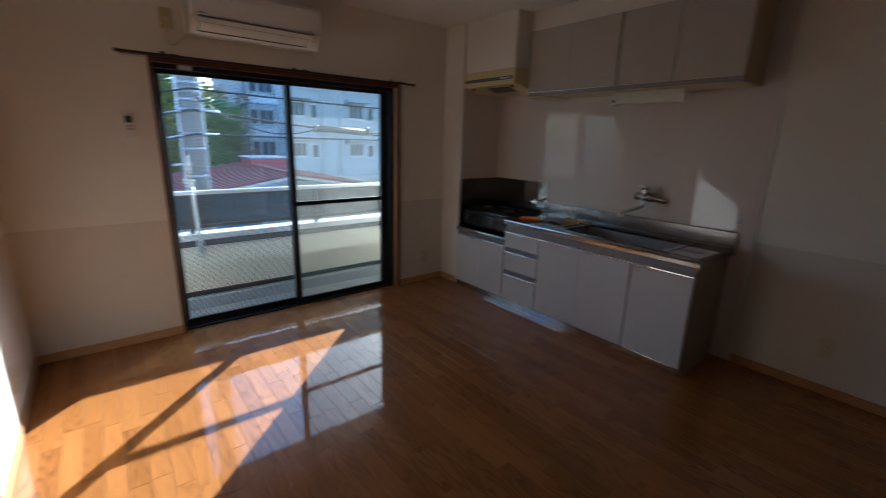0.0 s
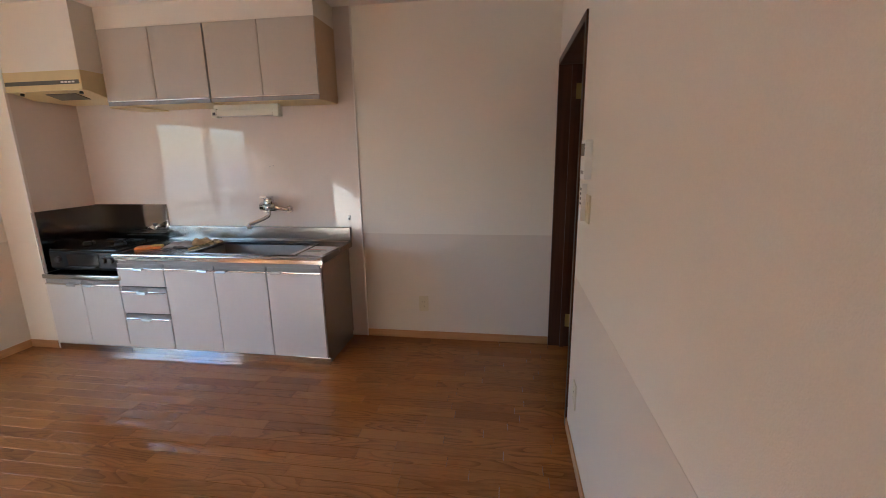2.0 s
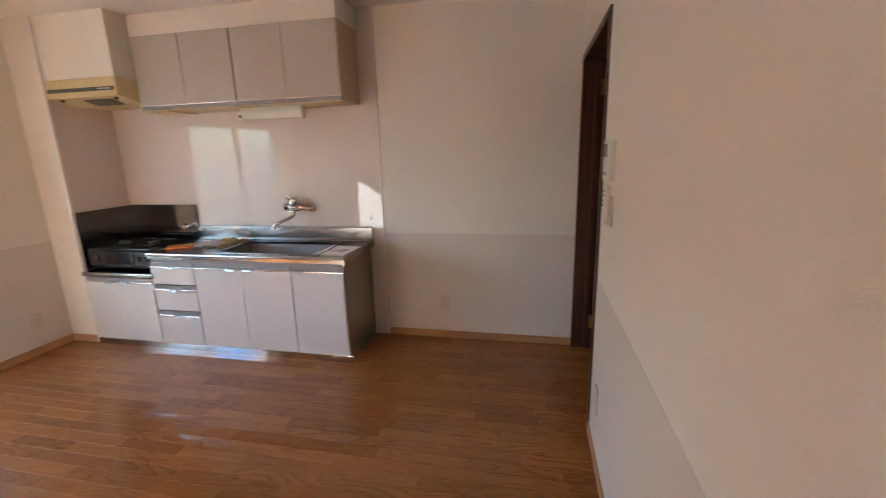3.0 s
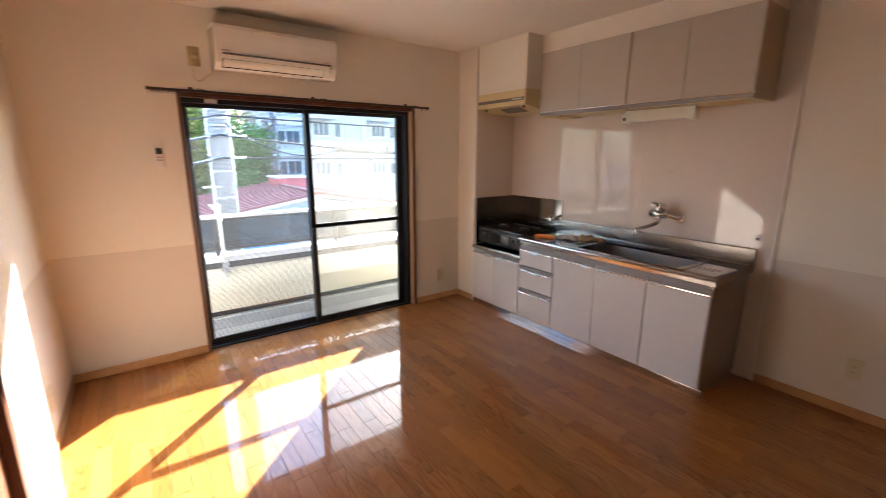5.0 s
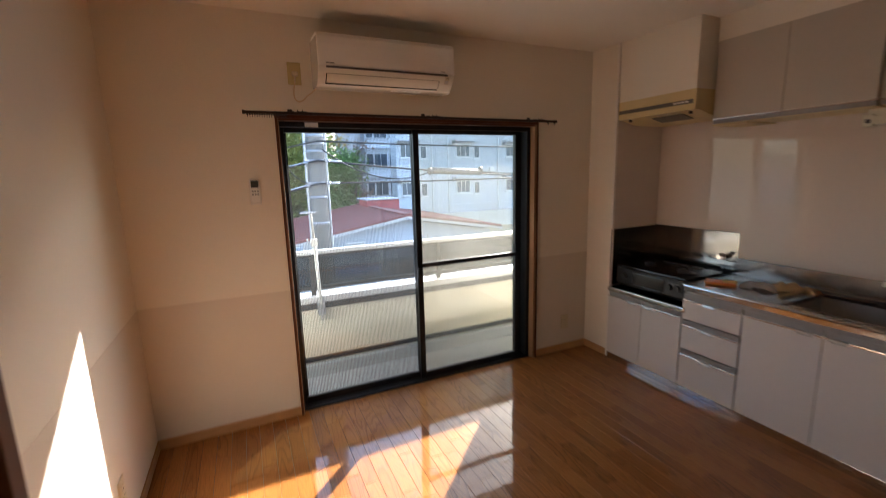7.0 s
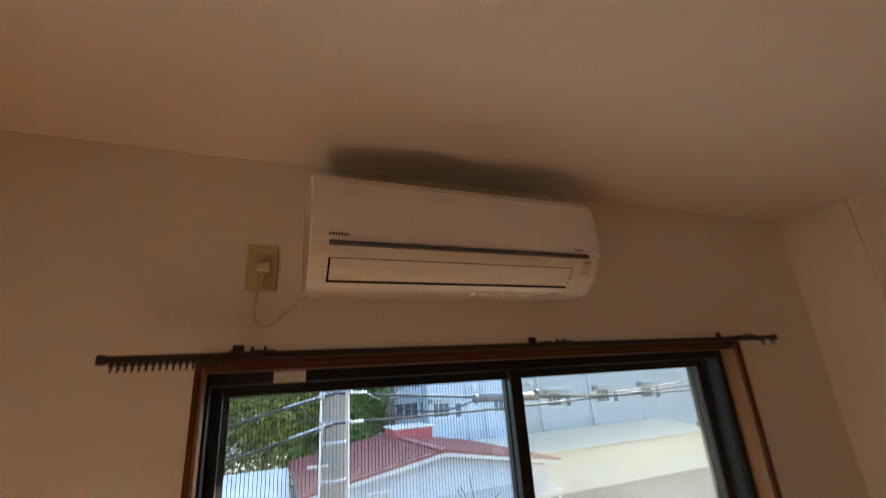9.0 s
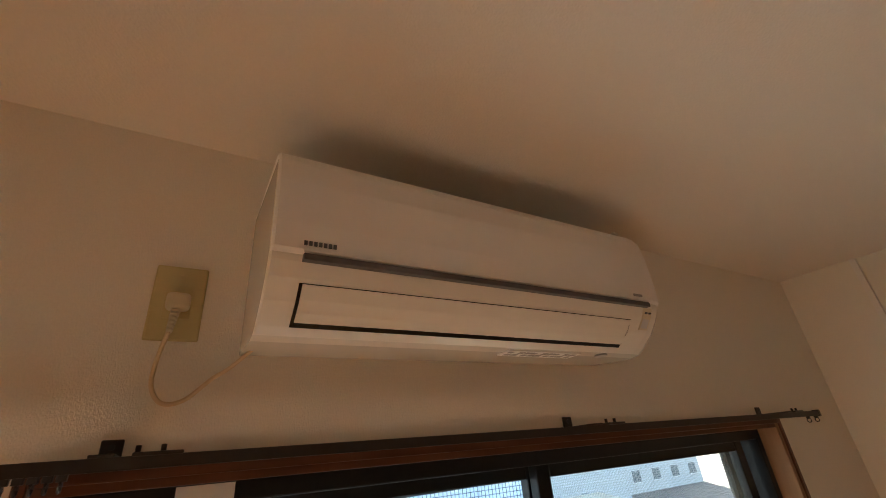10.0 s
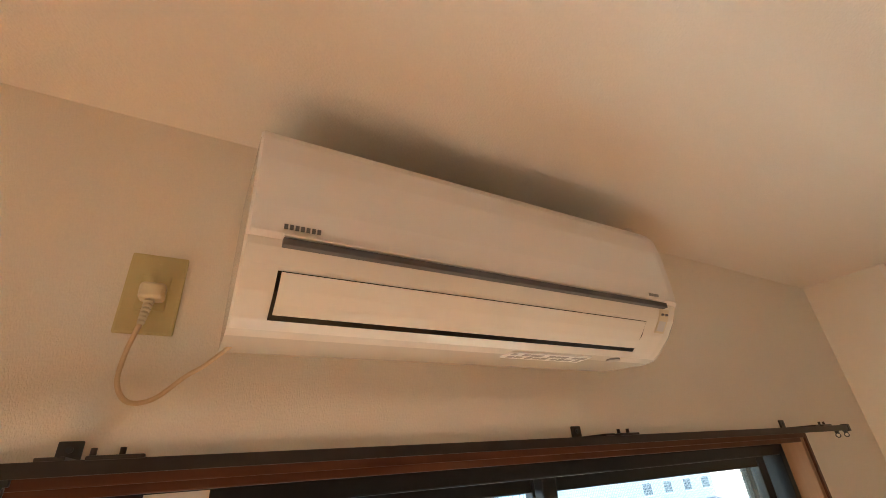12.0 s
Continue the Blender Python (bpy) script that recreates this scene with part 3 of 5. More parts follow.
# ---- doors ----
def west_door():
    d = thing("door_1", (XL - 0.05, (LY0 + LY1) / 2, 0), "closed brown wood-grain door in a dark frame", "door", kind="structure")
    for b in ((XL - 0.10, XL + 0.012, LY1 - 0.035, LY1 + 0.03, 0, 2.04), (XL - 0.10, XL + 0.012, LY0 - 0.04, LY0 + 0.035, 0, 2.04), (XL - 0.10, XL + 0.012, LY0 + 0.035, LY1 - 0.035, 1.98, 2.04)):
        part("door_frame", box(*b, bevel=0.003), M_DARKDOOR, d, "dark brown wooden frame")
    leaf = part("leaf", box(XL - 0.060, XL - 0.026, LY0 + 0.037, LY1 - 0.037, 0.008, 1.978, 0.002), M_DOOR, d)
    hx = XL - 0.014
    part("handle", tube(curve_points([(XL - 0.026, 2.49, 1.015), (hx + 0.004, 2.49, 1.01), (hx + 0.004, 2.49, 0.915), (XL - 0.026, 2.49, 0.91)], 6), 0.0048), M_BRASS, leaf, "small brass pull handle")
    part("back_board", box(XL - 0.14, XL - 0.10, LY0 - 0.04, LY1 + 0.03, 0, 2.04), M_DARKDOOR, d)


def south_door():
    d = thing("door_2", (3.9, YB - 0.16, 0), "dark brown wooden door set back in its frame", "door", kind="structure")
    z = 2.018
    for b in ((DX0 - 0.028, DX0 + 0.008, YB - 0.20, YB + 0.010, 0, z + 0.03), (XK - 0.030, XK - 0.001, YB - 0.20, YB + 0.010, 0, z + 0.03), (DX0 + 0.008, XK - 0.030, YB - 0.20, YB + 0.010, z - 0.01, z + 0.03)):
        part("door_frame", box(*b, bevel=0.003), M_DARKDOOR, d, "dark brown wooden frame")
    part("stop", box(XK - 0.045, XK - 0.030, YB - 0.105, YB - 0.075, 0, z - 0.01), M_DARKDOOR, d)
    leaf = part("leaf", box(DX0 + 0.010, XK - 0.032, YB - 0.185, YB - 0.15, 0.006, z - 0.012, 0.002), M_DARKDOOR, d)
    for z0, z1 in ((0.15, 0.9), (1.02, 1.85)):
        part("moulding", box(DX0 + 0.12, XK - 0.14, YB - 0.151, YB - 0.142, z0, z1, 0.004), M_DARKDOOR, leaf)
    for zc in (0.21, 1.84):
        part("hinge", box(XK - 0.033, XK - 0.028, YB - 0.148, YB - 0.108, zc - 0.05, zc + 0.05, 0.001), M_BRASS, d, "brass hinge")
    solid("passage_end_wall", box(DX0 - 0.2, XK + T, YB - 0.40, YB - 0.30, -0.2, H), M_PAPER, "plain wall behind the door", "wall", kind="structure")


west_door()
south_door()


# ---- kitchen ----
M_BASIN = material("satin_sink_steel", (0.52, 0.50, 0.48), 0.42, 0.85, spread=0.06, grain=40, coarse=3)
M_STRIP = material("grey_satin_strip", (0.26, 0.25, 0.245), 0.42, 0.0, spread=0.04)
M_CONTROL = material("dark_control_strip", (0.12, 0.11, 0.095), 0.4, spread=0.1)
M_GROOVE = material("mauve_grey_recess", (0.10, 0.092, 0.094), 0.5, spread=0.05)
M_COOKER = material("dark_grey_enamel", (0.007, 0.007, 0.008), 0.30, spread=0.12)
FX = 3.885                    # front of the base cabinet doors
TOPZ = 0.787


def front(parent, name, y0, y1, z0, z1, handle_y, x=FX, mat=None):
    """A cabinet front with a steel strip along its top and a tab handle."""
    strip = 0.036
    p = part(name, box(x, x + 0.018, y0 + 0.0018, y1 - 0.0018, z0 + 0.0035, z1 - strip, 0.0015), mat or M_CABINET, parent)
    part("strip", box(x + 0.004, x + 0.018, y0 + 0.003, y1 - 0.003, z1 - strip + 0.001, z1 - 0.003, 0.001), M_STRIP, p, "brushed steel strip")
    part("lip", box(x - 0.008, x + 0.006, y0 + 0.003, y1 - 0.003, z1 - strip - 0.006, z1 - strip + 0.004, 0.0045, segments=4), M_LIP, p, "bright metal lip")
    part("handle", prism([(x - 0.001, z1 - strip + 0.008), (x - 0.022, z1 - strip + 0.005), (x - 0.026, z1 - strip - 0.010), (x - 0.022, z1 - strip - 0.013),
                          (x - 0.018, z1 - strip - 0.004), (x - 0.001, z1 - strip - 0.003)], "y", handle_y - 0.036, handle_y + 0.036), M_HANDLE, p, "metal tab handle")
    return p


def sink_unit():
    u = thing("sink_cabinet", (4.15, 2.32, 0), "white laminate sink cabinet with three doors and three drawers", "cabinet")
    y0, y1 = 1.532, 3.105
    part("side_panel", box(FX + 0.019, 4.40, y0, y0 + 0.018, 0.045, 0.742, 0.002), M_SIDE, u, "mirror-like steel side panel")
    part("side_panel", box(FX + 0.019, 4.40, y1 - 0.018, y1, 0.045, 0.742, 0.002), M_SIDE, u)
    part("back", box(4.385, 4.40, y0 + 0.018, y1 - 0.018, 0.05, 0.62), M_CARCASS, u)
    part("bottom", box(FX + 0.02, 4.385, y0 + 0.018, y1 - 0.018, 0.05, 0.068), M_CARCASS, u)
    part("divider", box(FX + 0.022, 4.385, 2.716, 2.731, 0.068, 0.60), M_CARCASS, u)
    part("front_rail", box(FX + 0.006, FX + 0.03, y0 + 0.019, y1 - 0.019, 0.704, 0.742), M_STRIP, u)
    # added dark sheet: colours the slits between doors and drawers as shade
    part("gap_shade_board", box(FX + 0.0185, FX + 0.022, y0 + 0.018, y1 - 0.018, 0.052, 0.704), M_DARK, u, "dark board giving the gaps between the fronts their shade")
    part("plinth", box(FX + 0.008, FX + 0.022, y0 - 0.012, y1, 0.0, 0.05, 0.001), M_PLINTH, u, "brushed steel plinth")
    part("plinth", box(FX + 0.022, 4.38, y0 + 0.001, y0 + 0.012, 0.0, 0.045), M_SIDE, u)
    for a, b, h in ((1.537, 1.932, 1.855), (1.937, 2.3315, 2.262), (2.3320, 2.722, 2.405)):
        front(u, "door", a, b, 0.052, 0.708, h)
    for a, b in ((0.052, 0.322), (0.326, 0.530), (0.534, 0.708)):
        front(u, "drawer", 2.728, 3.103, a, b, 2.915)
    part("badge", box(FX + 0.0, FX + 0.0065, 3.02, 3.06, 0.722, 0.729, 0.001), M_HANDLE, u)


def worktop():
    w = thing("sink_worktop", (4.12, 2.29, 0.742), "stainless steel worktop with a sunken sink", "worktop")
    x0, x1, y0, y1 = 3.842, 4.412, 1.507, 3.078
    bx0, bx1, by0, by1 = 3.925, 4.325, 1.735, 2.540
    bm = bmesh.new()
    for b in ((x0 + 0.022, bx0, y0, y1), (bx1, x1, y0, y1), (bx0, bx1, y0, by0), (bx0, bx1, by1, y1)):
        box(*b, TOPZ - 0.022, TOPZ - 0.004, bm=bm)
    part("top_sheet", bm, M_STEEL, w)
    part("front_edge", prism([(x0 + 0.022, TOPZ), (x0 + 0.008, TOPZ), (x0 + 0.002, TOPZ - 0.004), (x0, TOPZ - 0.011), (x0 + 0.002, TOPZ - 0.017), (x0 + 0.008, TOPZ - 0.020),
                              (x0 + 0.010, TOPZ - 0.045), (x0 + 0.022, TOPZ - 0.045)], "y", y0, y1), M_STEEL_DULL, w, "rolled steel front edge")
    part("side_edge", box(x0 + 0.022, x1, y0 - 0.001, y0 + 0.012, TOPZ - 0.044, TOPZ, 0.003), M_STEEL, w)
    part("side_edge", box(x0 + 0.022, x1, y1 - 0.012, y1 + 0.001, TOPZ - 0.044, TOPZ, 0.003), M_STEEL, w)
    part("upstand", box(x1 - 0.022, x1, y0, y1, TOPZ - 0.003, 0.898, 0.005), M_STEEL, w, "low steel upstand")
    part("back_ledge", box(x1 - 0.052, x1 - 0.022, y0 + 0.012, y1 - 0.012, TOPZ - 0.004, TOPZ + 0.012, 0.004), M_STEEL, w)
    bm = bmesh.new()
    zb, r = TOPZ - 0.17, 0.02
    for b in ((bx0 - 0.002, bx0, by0, by1, zb, TOPZ - 0.003), (bx1, bx1 + 0.002, by0, by1, zb, TOPZ - 0.003), (bx0, bx1, by0 - 0.002, by0, zb, TOPZ - 0.003),
              (bx0, bx1, by1, by1 + 0.002, zb, TOPZ - 0.003), (bx0, bx1, by0, by1, zb - 0.004, zb)):
        box(*b, bm=bm)
    basin = part("basin", bm, M_BASIN, w, "deep stainless sink basin")
    bm = bmesh.new()
    for b in ((bx0 - 0.014, bx0 + 0.002, by0 - 0.014, by1 + 0.014), (bx1 - 0.002, bx1 + 0.014, by0 - 0.014, by1 + 0.014), (bx0, bx1, by0 - 0.014, by0 + 0.002), (bx0, bx1, by1 - 0.002, by1 + 0.014)):
        box(*b, TOPZ - 0.005, TOPZ + 0.0005, 0.002, bm=bm)
    part("rim", bm, M_STEEL, basin)
    part("drain", rod((4.24, 2.30, zb), (4.24, 2.30, zb + 0.006), 0.055, sides=24), M_DARK, basin, "dark drain strainer")
    # drainer grooves beside the sink
    for k in range(7):
        y = 2.62 + 0.05 * k
        part("groove", box(3.93, 4.30, y, y + 0.008, TOPZ - 0.006, TOPZ - 0.002, 0.002), M_STEEL, w)


def cooker_unit():
    u = thing("cooker_cabinet", (4.15, 3.43, 0), "low white two-door cabinet under the gas cooker", "cabinet")
    y0, y1 = 3.108, 3.743
    part("body", box(FX + 0.019, 4.40, y0, y1, 0.045, 0.575), M_CABINET, u)
    part("plinth", box(FX + 0.008, FX + 0.020, y0, y1, 0.0, 0.05, 0.001), M_PLINTH, u, "brushed steel plinth")
    front(u, "door", y0 + 0.002, 3.4295, 0.070, 0.574, 3.36)
    front(u, "door", 3.4300, y1 - 0.002, 0.070, 0.574, 3.50)
    t = thing("cooker_table_top", (4.15, 3.43, 0.575), "stainless steel cooker table top with tall splashback", "worktop")
    part("sheet", box(3.872, 4.40, y0 - 0.026, y1 + 0.002, 0.578, 0.612, 0.006), M_STEEL_DULL, t)
    part("splashback", box(3.905, 4.404, 3.7565, 3.7615, 0.612, 1.07, 0.002), M_SPLASH, t, "steel side splashback")
    part("splashback", box(4.404, 4.4125, 3.080, 3.7615, 0.612, 1.075, 0.002), M_SPLASH, t, "steel back splashback")
    part("ledge", box(4.355, 4.404, 3.080, 3.755, 0.842, 0.850, 0.002), M_SPLASH, t)


def gas_cooker():
    c = thing("gas_cooker", (4.12, 3.44, 0.612), "black two-burner table gas cooker with grey front", "gas cooker")
    x0, x1, y0, y1 = 3.935, 4.335, 3.135, 3.705
    part("body", box(x0 + 0.02, x1, y0, y1, 0.632, 0.775, 0.008), M_BLACK, c)
    part("top_plate", box(x0, x1 + 0.005, y0 - 0.006, y1 + 0.006, 0.775, 0.792, 0.006), M_BLACK, c, "black enamel top plate")
    f = part("front_panel", prism([(x0 + 0.022, 0.628), (x0 - 0.006, 0.655), (x0 - 0.004, 0.772), (x0 + 0.022, 0.776)], "y", y0 - 0.004, y1 + 0.004), M_COOKER, c, "dark grey front panel")
    part("grill_door", box(x0 - 0.012, x0 - 0.003, y0 + 0.15, y1 - 0.15, 0.668, 0.758, 0.004), M_BLACK, f, "black grill door")
    part("grill_handle", box(x0 - 0.030, x0 - 0.010, y0 + 0.17, y1 - 0.17, 0.655, 0.668, 0.004), M_DARK, f)
    for y in (y0 + 0.04, y0 + 0.105, y1 - 0.075):
        part("knob", rod((x0 - 0.006, y, 0.715), (x0 - 0.030, y, 0.715), 0.024, 0.020, 18), M_DARK, f, "round black knob")
    part("lever_plate", box(x0 - 0.008, x0 - 0.003, y0 + 0.005, y0 + 0.14, 0.662, 0.762, 0.002), M_DARK, f)
    for y in (3.28, 3.56):
        p = Vector((4.12, y, 0.792))
        b = part("burner", rod(p, p + Vector((0, 0, 0.022)), 0.042, 0.036, 20), M_DARK, c, "round burner head")
        part("drip_ring", rod(p + Vector((0, 0, -0.002)), p + Vector((0, 0, 0.004)), 0.092, 0.088, 28), M_CHROME, b, "bright drip ring")
        bm = bmesh.new()
        for k in range(6):
            a = k * math.pi / 3
            d = Vector((math.cos(a), math.sin(a), 0))
            tube([p + d * 0.095 + Vector((0, 0, 0.002)), p + d * 0.09 + Vector((0, 0, 0.033)), p + d * 0.035 + Vector((0, 0, 0.036))], 0.0035, 6, bm=bm)
        tube([p + Vector((0.093 * math.cos(q), 0.093 * math.sin(q), 0.004)) for q in np.linspace(0, 2 * math.pi, 25)], 0.004, 6, bm=bm)
        part("pan_support", bm, M_BLACK, b, "black wire pan support")
    part("exhaust_grille", box(x1 - 0.05, x1 - 0.01, y0 + 0.12, y1 - 0.12, 0.792, 0.799, 0.002), M_DARK, c)
    g = thing("gas_cock", (4.40, 3.16, 0.87), "brass and chrome gas cock on the splashback", "gas valve")
    part("body", rod((4.404, 3.17, 0.895), (4.33, 3.17, 0.895), 0.016, sides=14), M_CHROME, g)
    part("nut", rod((4.36, 3.17, 0.895), (4.345, 3.17, 0.895), 0.024, sides=6), M_CHROME, g)
    part("nozzle", rod((4.345, 3.17, 0.895), (4.345, 3.25, 0.885), 0.010, sides=12), M_CHROME, g)
    part("lever", box(4.33, 4.352, 3.135, 3.165, 0.905, 0.928, 0.004), M_DARK, g)


def faucet():
    f = thing("wall_faucet", (4.40, 2.10, 1.05), "chrome wall-mounted single-lever kitchen faucet", "faucet")
    for y in (2.003, 2.205):
        part("flange", rod((4.414, y, 1.038), (4.398, y, 1.038), 0.033, 0.027, 6, smooth=False), M_CHROME, f)
        part("leg", tube(curve_points([(4.40, y, 1.038), (4.365, y, 1.042), (4.34, y + (2.10 - y) * 0.9, 1.062)], 6), 0.016, 12), M_CHROME, f)
    part("body", rod((4.34, 2.075, 1.065), (4.34, 2.195, 1.065), 0.034, sides=20), M_CHROME, f)
    part("valve", rod((4.34, 2.125, 1.07), (4.335, 2.130, 1.130), 0.040, 0.036, 20), M_CHROME, f)
    part("lever", prism([(4.368, 1.122), (4.31, 1.125), (4.262, 1.142), (4.262, 1.152), (4.31, 1.146), (4.362, 1.146)], "y", 2.104, 2.152), M_CHROME, f)
    part("spout", tube(curve_points([(4.335, 2.13, 1.045), (4.328, 2.133, 1.0), (4.29, 2.165, 0.976), (4.235, 2.215, 0.952), (4.215, 2.232, 0.945), (4.213, 2.234, 0.93)], 6), 0.0135, 12), M_CHROME, f)
    part("aerator", rod((4.213, 2.234, 0.934), (4.213, 2.234, 0.912), 0.017, sides=16), M_WHITE, f)


def wall_cabinets():
    x0, z0, z1 = 4.085, 1.809, 2.316
    for n, (y0, y1) in enumerate(((1.545, 2.322), (2.334, 3.132))):
        c = thing("wall_cabinet", (4.26, (y0 + y1) / 2, z0), "grey-beige two-door wall cabinet above the sink", "wall cabinet", "wall cabinets")
        part("body", box(x0 + 0.020, 4.413, y0, y1, z0 + 0.006, z1, 0.002), M_CARCASS, c, "brown cabinet body")
        m = (y0 + y1) / 2 + 0.005
        for a, b in ((y0 + 0.001, m - 0.0025), (m + 0.0025, y1 - 0.001)):
            d = part("door", box(x0, x0 + 0.018, a, b, z0 + 0.034, z1 - 0.002, 0.0015), M_CABINET_UP, c)
            part("lip", box(x0 - 0.007, x0 + 0.012, a, b, z0 + 0.028, z0 + 0.036, 0.0036, segments=4), M_LIP, d, "bright metal lip")
            part("grip", box(x0 + 0.003, x0 + 0.018, a, b, z0 + 0.004, z0 + 0.029, 0.001), M_STRIP, d, "brushed steel grip strip")
        part("underside", box(x0 + 0.022, 4.41, y0 + 0.004, y1 - 0.004, z0 + 0.001, z0 + 0.006), M_HOOD, c, "yellowed underside")
    solid("soffit", box(x0 + 0.012, XK - 0.006, 1.548, 3.142, z1 + 0.001, H), M_PAPER, "cream papered soffit above the wall cabinets", "soffit", kind="structure")


def range_hood():
    h = thing("range_hood", (4.17, 3.45, 1.88), "yellowed ivory range hood with a dark control strip", "range hood")
    x0, y0, y1 = 3.922, 3.142, 3.760
    b = part("body", prism([(4.41, 1.865), (4.10, 1.868), (x0 + 0.03, 1.905), (x0, 1.912), (x0, 2.030), (4.41, 2.030)], "y", y0, y1), M_HOOD, h)
    part("control_strip", box(x0 - 0.003, x0 + 0.002, y0 + 0.018, y1 - 0.01, 1.942, 1.968, 0.001), M_CONTROL, b, "dark grey control strip")
    for k in range(4):
        part("button", box(x0 - 0.006, x0 - 0.002, y0 + 0.05 + 0.028 * k, y0 + 0.07 + 0.028 * k, 1.950, 1.960, 0.001), M_WHITE, b)
    part("front_lip", box(x0 - 0.002, x0 + 0.03, y0, y1, 1.902, 1.913, 0.002), M_HOOD, b)
    part("filter", prism([(4.08, 1.866), (3.975, 1.891), (3.974, 1.886), (4.08, 1.861)], "y", y0 + 0.12, y0 + 0.36), M_CONTROL, b, "grey grease filter")
    for y in (y0 + 0.06, y1 - 0.08):
        part("clip", rod((3.965, y, 1.898), (3.962, y, 1.884), 0.012, sides=12), M_DARK, b)
    part("side_plate", box(4.10, 4.41, 2.93, y0 - 0.001, 1.799, 1.8075, 0.001), M_HOOD, h)
    solid("duct_cover", box(x0 + 0.004, XK - 0.006, y0 + 0.004, SY - 0.006, 2.031, H), M_PAPER, "cream papered box over the hood duct", "duct cover", kind="structure")


def kitchen_lamp():
    l = thing("cabinet_lamp", (4.24, 2.18, 1.72), "ivory tube lamp under the wall cabinets, switched off", "lamp")
    x0, x1, y0, y1 = 4.20, 4.260, 1.905, 2.425
    part("housing", box(x0 + 0.022, x1, y0 + 0.01, y1 - 0.01, 1.758, 1.8095, 0.004), M_LAMP, l)
    part("end_cap", box(x0, x1, y0, y0 + 0.045, 1.721, 1.783, 0.008), M_LAMP, l)
    part("end_cap", box(x0, x1, y1 - 0.045, y1, 1.721, 1.783, 0.008), M_LAMP, l)
    part("tube", rod((4.235, y0 + 0.04, 1.741), (4.235, y1 - 0.04, 1.741), 0.014, sides=16), M_WHITE, l, "white unlit fluorescent tube")
    part("cover", box(x0 + 0.002, x0 + 0.008, y0 + 0.045, y1 - 0.045, 1.731, 1.773, 0.002), M_LAMP, l)
    part("switch", box(x0 - 0.004, x0 + 0.001, y1 - 0.035, y1 - 0.015, 1.738, 1.758, 0.001), M_DARK, l)


def worktop_clutter():
    z = TOPZ - 0.004 + 0.0005
    p = thing("orange_packet", (4.06, 2.96, z), "orange and yellow flat packet lying on the worktop", "packet")
    bm = box(-0.05, 0.05, -0.085, 0.085, 0, 0.018, 0.005)
    bmesh.ops.transform(bm, matrix=pose(4.05, 2.965, z, 0, 0, 28), verts=bm.verts)
    part("pouch", bm, M_ORANGE, p)
    bm = box(-0.03, 0.051, -0.086, -0.01, 0.002, 0.0195, 0.004)
    bmesh.ops.transform(bm, matrix=pose(4.05, 2.965, z, 0, 0, 28), verts=bm.verts)
    part("label", bm, material("yellow_print", (0.75, 0.45, 0.08), 0.45, spread=0.1, grain=25), p, "yellow printed half")
    for at, size, turn, mat, name, label in (((4.16, 2.80), (0.13, 0.20, 0.032), 20, M_FILM, "plastic_bag", "crumpled clear plastic bag with small parts"),
                                             ((4.09, 2.74), (0.07, 0.15, 0.014), -35, M_DARK, "black_tool", "black flat tool beside the packets"),
                                             ((4.25, 2.68), (0.10, 0.15, 0.045), 40, M_YELLOWP, "paper_packet", "kraft paper packet beside the sink"),
                                             ((4.30, 2.59), (0.06, 0.10, 0.028), -20, M_YELLOWP, "paper_packet", "small folded kraft packet at the sink rim")):
        bm = bmesh.new()
        bmesh.ops.create_grid(bm, x_segments=10, y_segments=12, size=0.5)
        top = bm.faces[:]
        for v in bm.verts:
            e = max(abs(v.co.x), abs(v.co.y)) * 2
            n = noise.noise(Vector((v.co.x * 5, v.co.y * 5, at[0] * 9)))
            v.co = Vector((v.co.x * size[0], v.co.y * size[1], size[2] * (1 - e ** 4) * (0.75 + 0.5 * n) + 0.001))
        ext = bmesh.ops.extrude_face_region(bm, geom=top)
        for v in ext["geom"]:
            if isinstance(v, bmesh.types.BMVert):
                v.co.z = 0
        bmesh.ops.recalc_face_normals(bm, faces=bm.faces)
        bmesh.ops.transform(bm, matrix=pose(at[0], at[1], z, 0, 0, turn), verts=bm.verts)
        for f in bm.faces:
            f.smooth = True
        solid(name, bm, mat, label, "packet" if "p" in name else "tool")
    t = thing("brush_handle", (4.17, 2.66, z), "thin wooden brush handle lying on the worktop", "brush")
    part("stick", rod((4.03, 2.62, z + 0.006), (4.28, 2.60, z + 0.012), 0.006, 0.005), M_YELLOWP, t)
    s = thing("notice_sheet", (4.07, 1.66, z), "white printed notice sheet lying on the worktop", "paper sheet")
    bm = box(-0.145, 0.145, -0.115, 0.115, 0, 0.0012)
    bmesh.ops.transform(bm, matrix=pose(4.075, 1.655, z + 0.0005, 0, 0, -4), verts=bm.verts)
    sheet = part("sheet", bm, M_SHEET, s)
    for k, (v, w) in enumerate(((0.03, 0.075), (0.0, 0.085), (-0.03, 0.06))):
        bm = box(v - 0.006, v + 0.006, -w, w, 0.0012, 0.0016)
        bmesh.ops.transform(bm, matrix=pose(4.075, 1.655, z + 0.0005, 0, 0, -4), verts=bm.verts)
        part("print_bar", bm, M_INK if k else M_RED, sheet)


